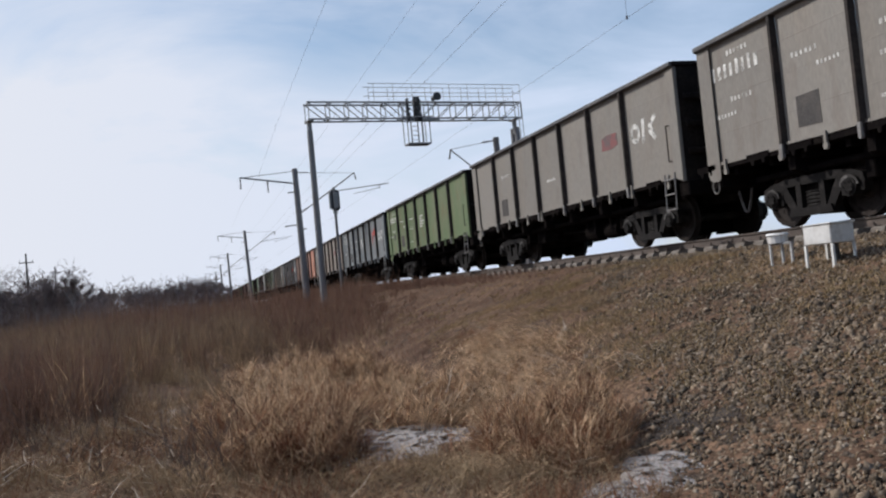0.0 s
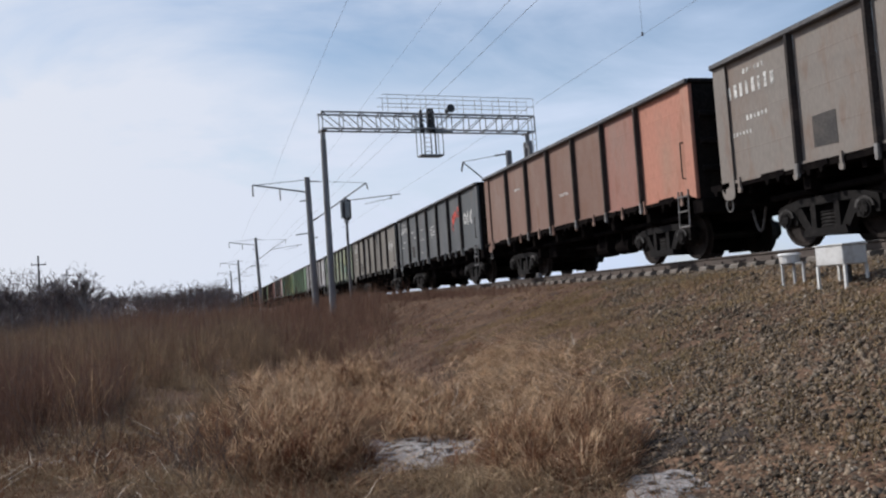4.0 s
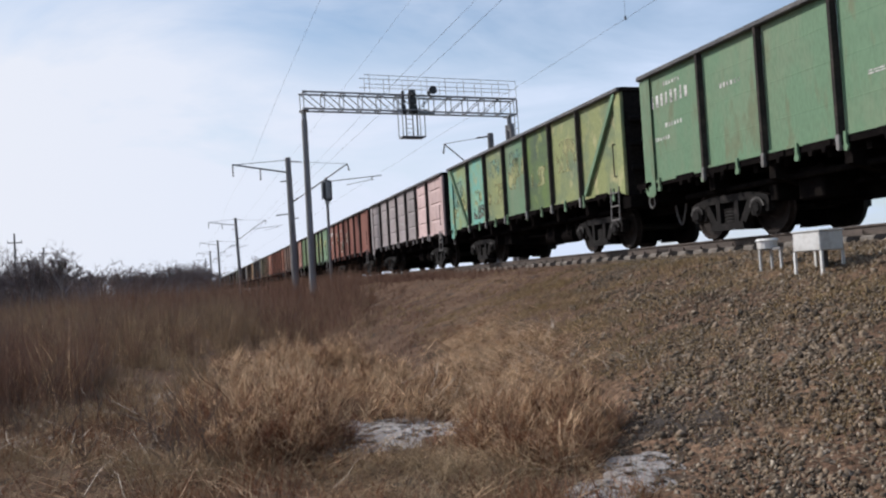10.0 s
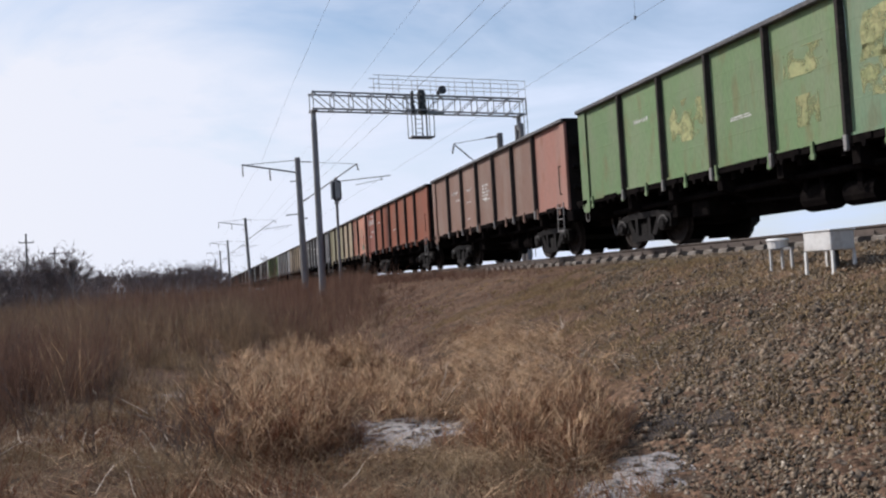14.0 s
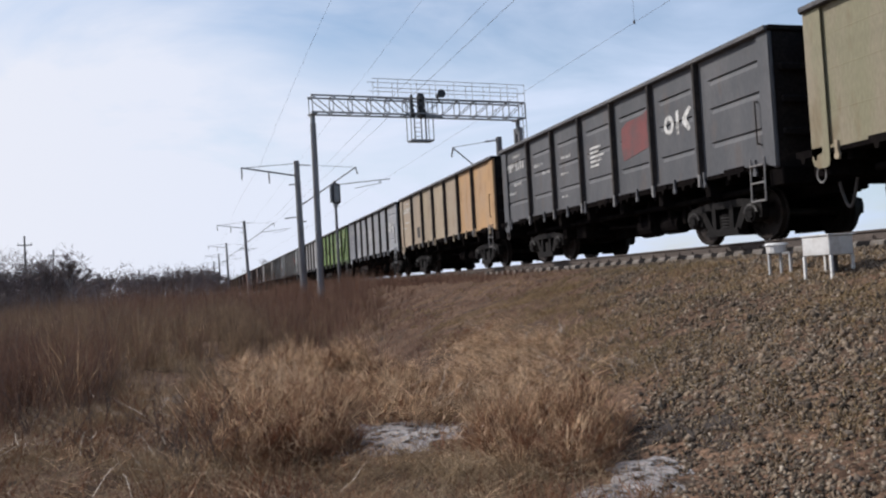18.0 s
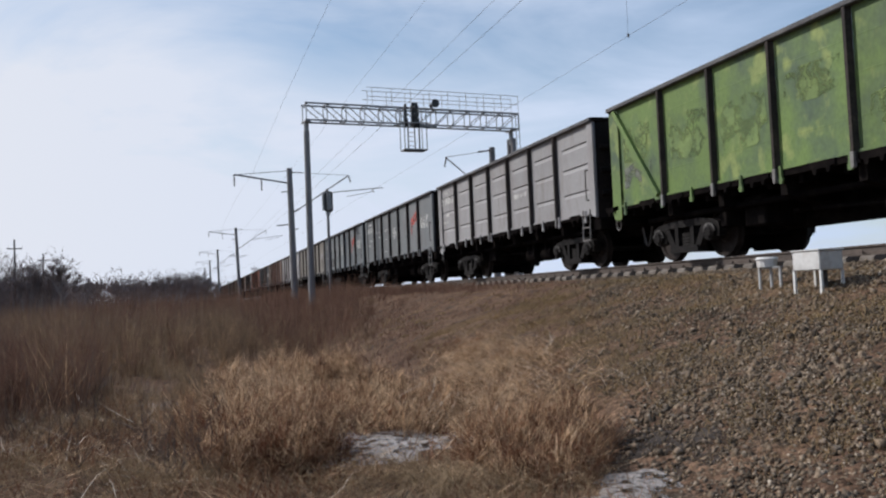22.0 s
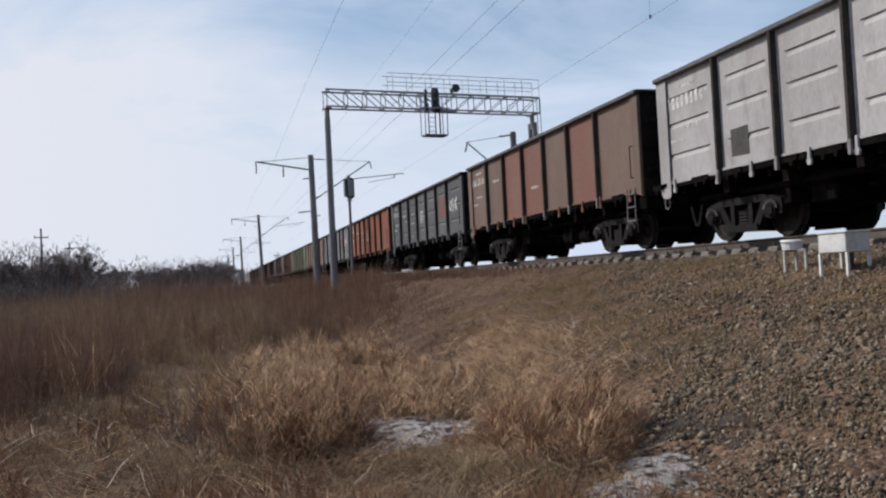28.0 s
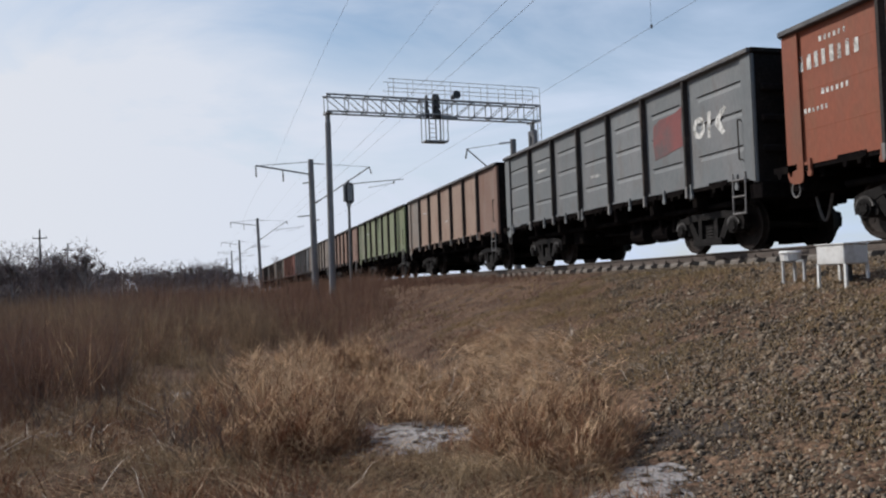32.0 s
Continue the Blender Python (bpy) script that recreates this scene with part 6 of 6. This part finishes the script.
# snow left at the foot of the slope
def snow_patch(x, y, a, b, seed, material=M_SNOW, name="snow_patch", label="dirty patch of old icy snow on the ground", category="snow", thick=.035):
    r = random.Random(seed)
    bm = bmesh.new()
    rings = []
    ph = [r.uniform(0, 6.28) for _ in range(4)]
    for j in range(5):
        f = (j + .3) / 4.3
        ring = []
        for k in range(30):
            t = 2 * math.pi * k / 30
            w = 1 + .22 * math.sin(2 * t + ph[0]) + .16 * math.sin(3 * t + ph[1]) + .12 * math.sin(7 * t + ph[2])
            px, py = x + a * f * w * math.cos(t), y + b * f * w * math.sin(t)
            ring.append(bm.verts.new((px, py, float(ground_z(px, py)) + thick * (1 - f ** 3) - .012 * (j == 4) + .012 * math.sin(9 * px) * math.sin(7 * py))))
        rings.append(ring)
    bm.faces.new(rings[0])
    for p, q in zip(rings, rings[1:]):
        for k in range(30):
            bm.faces.new((p[k], p[(k + 1) % 30], q[(k + 1) % 30], q[k]))
    bmesh.ops.recalc_face_normals(bm, faces=bm.faces)
    tagged(part(name, bm, material, smooth=True), label=label, category=category, kind="stuff")


for i, s in enumerate(SNOW):
    snow_patch(*s, 200 + i)
# painted shadows beside the tussocks and in the hollow behind the snow
for i, s in enumerate([(3.85, 6.2, .42, .62), (3.55, 6.9, .34, .4), (2.35, 9.9, .6, .5)]):
    snow_patch(*s, 230 + i, M_TUFTSHADE, "damp_soil", "dark damp soil left by melted snow", "soil", .012)


# ---- bare trees ----
def tree_mesh(seed, h, spread):
    r = random.Random(seed)
    bm = bmesh.new()
    twigs = []
    def grow(p, d, length, rad, depth):
        q = p + d * length
        rod(bm, p, q, rad, rad * .62, 5 if depth < 2 else 3)
        if depth == 3:
            for _ in range(8):
                twigs.append((p.lerp(q, r.uniform(.1, 1)), d))
            return
        for _ in range(r.choice((3, 4)) if depth else 5):
            f = r.uniform(.45, 1.0)
            nd = (d + Vector((r.uniform(-1, 1), r.uniform(-1, 1), r.uniform(-.15, .7))) * spread).normalized()
            grow(p.lerp(q, f), nd, length * r.uniform(.5, .78), rad * .5, depth + 1)
    grow(Vector((0, 0, -.3)), Vector((r.uniform(-.06, .06), r.uniform(-.06, .06), 1)).normalized(), h * .42, h * .022, 0)
    wood = mesh(bm)
    tw = []
    for p, d in twigs:
        for _ in range(8):
            e = p + (d * .6 + Vector((r.uniform(-1, 1), r.uniform(-1, 1), r.uniform(-.3, .9)))) * h * .05
            w = Vector((r.uniform(-1, 1), r.uniform(-1, 1), r.uniform(-1, 1))).normalized() * h * .0019
            tw += [p - w, p + w, e]
    v = np.array([tuple(t) for t in tw])
    return wood, raw_mesh("twigs", v, np.arange(len(v)), np.full(len(v) // 3, 3))


TREES = [tree_mesh(300 + i, 10, .62 + .08 * (i % 3)) for i in range(5)]


def tree(i, x, y, h, label="leafless grey-brown tree at the edge of the field"):
    wood, tw = TREES[i % 5]
    s = h / 10
    t = empty("bare_tree", pose(x, y, float(ground_z(x, y)), 0, 0, (i * 67) % 360) @ Matrix.Diagonal((s * 1.15, s * 1.15, s, 1)), label=label, category="tree", group="bare trees")
    part("trunk", wood, M_BARK, t)
    part("crown", tw, M_TWIG, t, "fine bare twigs")


r = random.Random(77)
n = 0
for az0, az1, d0, d1, h0, h1, count in ((-17, -7.2, 150, 215, 7.5, 11.2, 60), (-7.5, 1.2, 230, 300, 8, 11.5, 54), (0, 3.6, 220, 260, 4.5, 6.5, 12)):
    for i in range(count):
        az, d = radians(r.uniform(az0, az1)), r.uniform(d0, d1)
        tree(n, d * math.sin(az), d * math.cos(az), r.uniform(h0, h1))
        n += 1
for i in range(20):
    y = r.uniform(105, 230)
    tree(n, -3 + r.uniform(-6, 7), y, r.uniform(.022, .04) * y + 1.0, "thin leafless sapling beside the railway")
    n += 1
for x, y, h in ((21, 140, 10.5), (23, 150, 9), (19.5, 200, 10), (22, 215, 11), (20, 260, 11), (24, 240, 10), (26, 170, 9), (21, 300, 12), (25, 320, 12)):
    tree(n, x, y, h, "leafless young tree beyond the railway")
    n += 1


# ---- ballast stones ----
def stones(n, seed, x0, x1, y0, y1, keep):
    r = np.random.RandomState(seed)
    p = scatter(n, x0, x1, y0, y1, seed, keep)
    m = len(p)
    s = r.uniform(.008, .02, m) * (1 + .9 * (r.uniform(0, 1, m) > .94))
    octa = np.array([[1, 0, 0], [0, 1, 0], [-1, 0, 0], [0, -1, 0], [0, 0, 1], [0, 0, -1]], float) * 1.15
    v = octa[None] + r.uniform(-.5, .5, (m, 6, 3))
    v *= (s[:, None] * r.uniform(.65, 1.35, (m, 3)))[:, None, :]
    a = r.uniform(0, 2 * np.pi, m)
    c, sn = np.cos(a)[:, None], np.sin(a)[:, None]
    vx, vy = v[..., 0] * c - v[..., 1] * sn, v[..., 0] * sn + v[..., 1] * c
    tilt = r.normal(0, .5, m)[:, None]
    vy, vz = vy * np.cos(tilt) - v[..., 2] * np.sin(tilt), vy * np.sin(tilt) + v[..., 2] * np.cos(tilt)
    z = ground_z(p[:, 0], p[:, 1]) + s * r.uniform(-.1, .7, m)
    w = np.stack([vx + p[:, :1], vy + p[:, 1:2], vz + z[:, None]], -1)
    f = np.array([[0, 1, 4], [1, 2, 4], [2, 3, 4], [3, 0, 4], [1, 0, 5], [2, 1, 5], [3, 2, 5], [0, 3, 5]])
    faces = (np.arange(m)[:, None, None] * 6 + f[None]).reshape(-1)
    return raw_mesh("stones", w.reshape(-1, 3), faces, np.full(m * 8, 3))


def slope_keep(x, y):
    edge = np.clip((x - (.45 * y + .25 + .25 * np.sin(1.7 * y) + .2 * np.sin(4.1 * y + 1))) / .8, 0, 1)
    patch = .65 + .35 * np.sin(1.3 * x + .5) * np.sin(1.1 * y)
    upper = np.clip(1.25 - .55 * np.clip((x - 4.6) / 2.2, 0, 1) - .25 * np.sin(2.1 * x + .8 * y) * np.sin(1.7 * y - x), .2, 1)
    return edge * patch * upper * np.clip(1.3 - y / 24, .15, 1)


ballast = tagged(part("ballast", stones(205000, 91, 3.0, 9.7, 2.4, 24, slope_keep), M_STONE), label="loose crushed stone spilled down the embankment slope", category="ballast", kind="stuff")
tagged(part("ballast", stones(13000, 92, 8.9, 12.4, 5, 60, lambda x, y: np.ones_like(x)), M_STONE), label="grey ballast stones between the sleepers", category="ballast", kind="stuff")
STONES = []
r = random.Random(5)
for i in range(6):
    bm = bmesh.new()
    bmesh.ops.create_cube(bm, size=.05)
    for v in bm.verts:
        v.co = Vector((v.co.x * r.uniform(.5, 1.3), v.co.y * r.uniform(.6, 1.3), v.co.z * r.uniform(.4, .9)))
    bmesh.ops.bevel(bm, geom=list(bm.edges), offset=.007, segments=1, affect="EDGES")
    STONES.append(mesh(bm))
stone_bed = tagged(empty("stone_scatter", pose(0, 0, 0)), label="single larger ballast stones on the slope's foot", category="stones", kind="structure")
for i in range(300):
    y = r.uniform(3.6, 8.5)
    x = r.uniform(3.7 + .12 * (y - 4), 6.6)
    s = r.uniform(.45, 1.1)
    part("stone", STONES[i % 6], M_STONE1, stone_bed, m=pose(x, y, float(ground_z(x, y)) + .015, r.uniform(-30, 30), r.uniform(-30, 30), r.uniform(0, 360)) @ Matrix.Diagonal((s, s, s, 1)))


# ---- motion of the train ----
def motions():
    ts = [t for t, _ in GONE]
    us = [u for _, u in GONE]
    for k, (w, wheels) in enumerate(WAGONS):
        walk(w, [(t, pose(TRACK_X, k * PITCH - u - HALF, RAIL_Z)) for t, u in GONE])
        # wheels turn with the way gone, keyed while the wagon runs past
        frames = [i / FPS for i in range(0, int(32 * FPS) + 1) if -6 < k * PITCH - np.interp(i / FPS, ts, us) - HALF < 42]
        if not frames:
            continue
        for j, wheel in enumerate(wheels):
            a = -.925 if j % 2 == 0 else .925
            rows = [(t, pose(0, a, .478, math.degrees(np.interp(t, ts, us) / .478), 0, 0)) for t in frames]
            if rows[0][0] > 0.05:
                rows.insert(0, (0.0, rows[0][1]))
            if rows[-1][0] < 31.95:
                rows.append((32.0, rows[-1][1]))
            walk(wheel, rows)


motions()
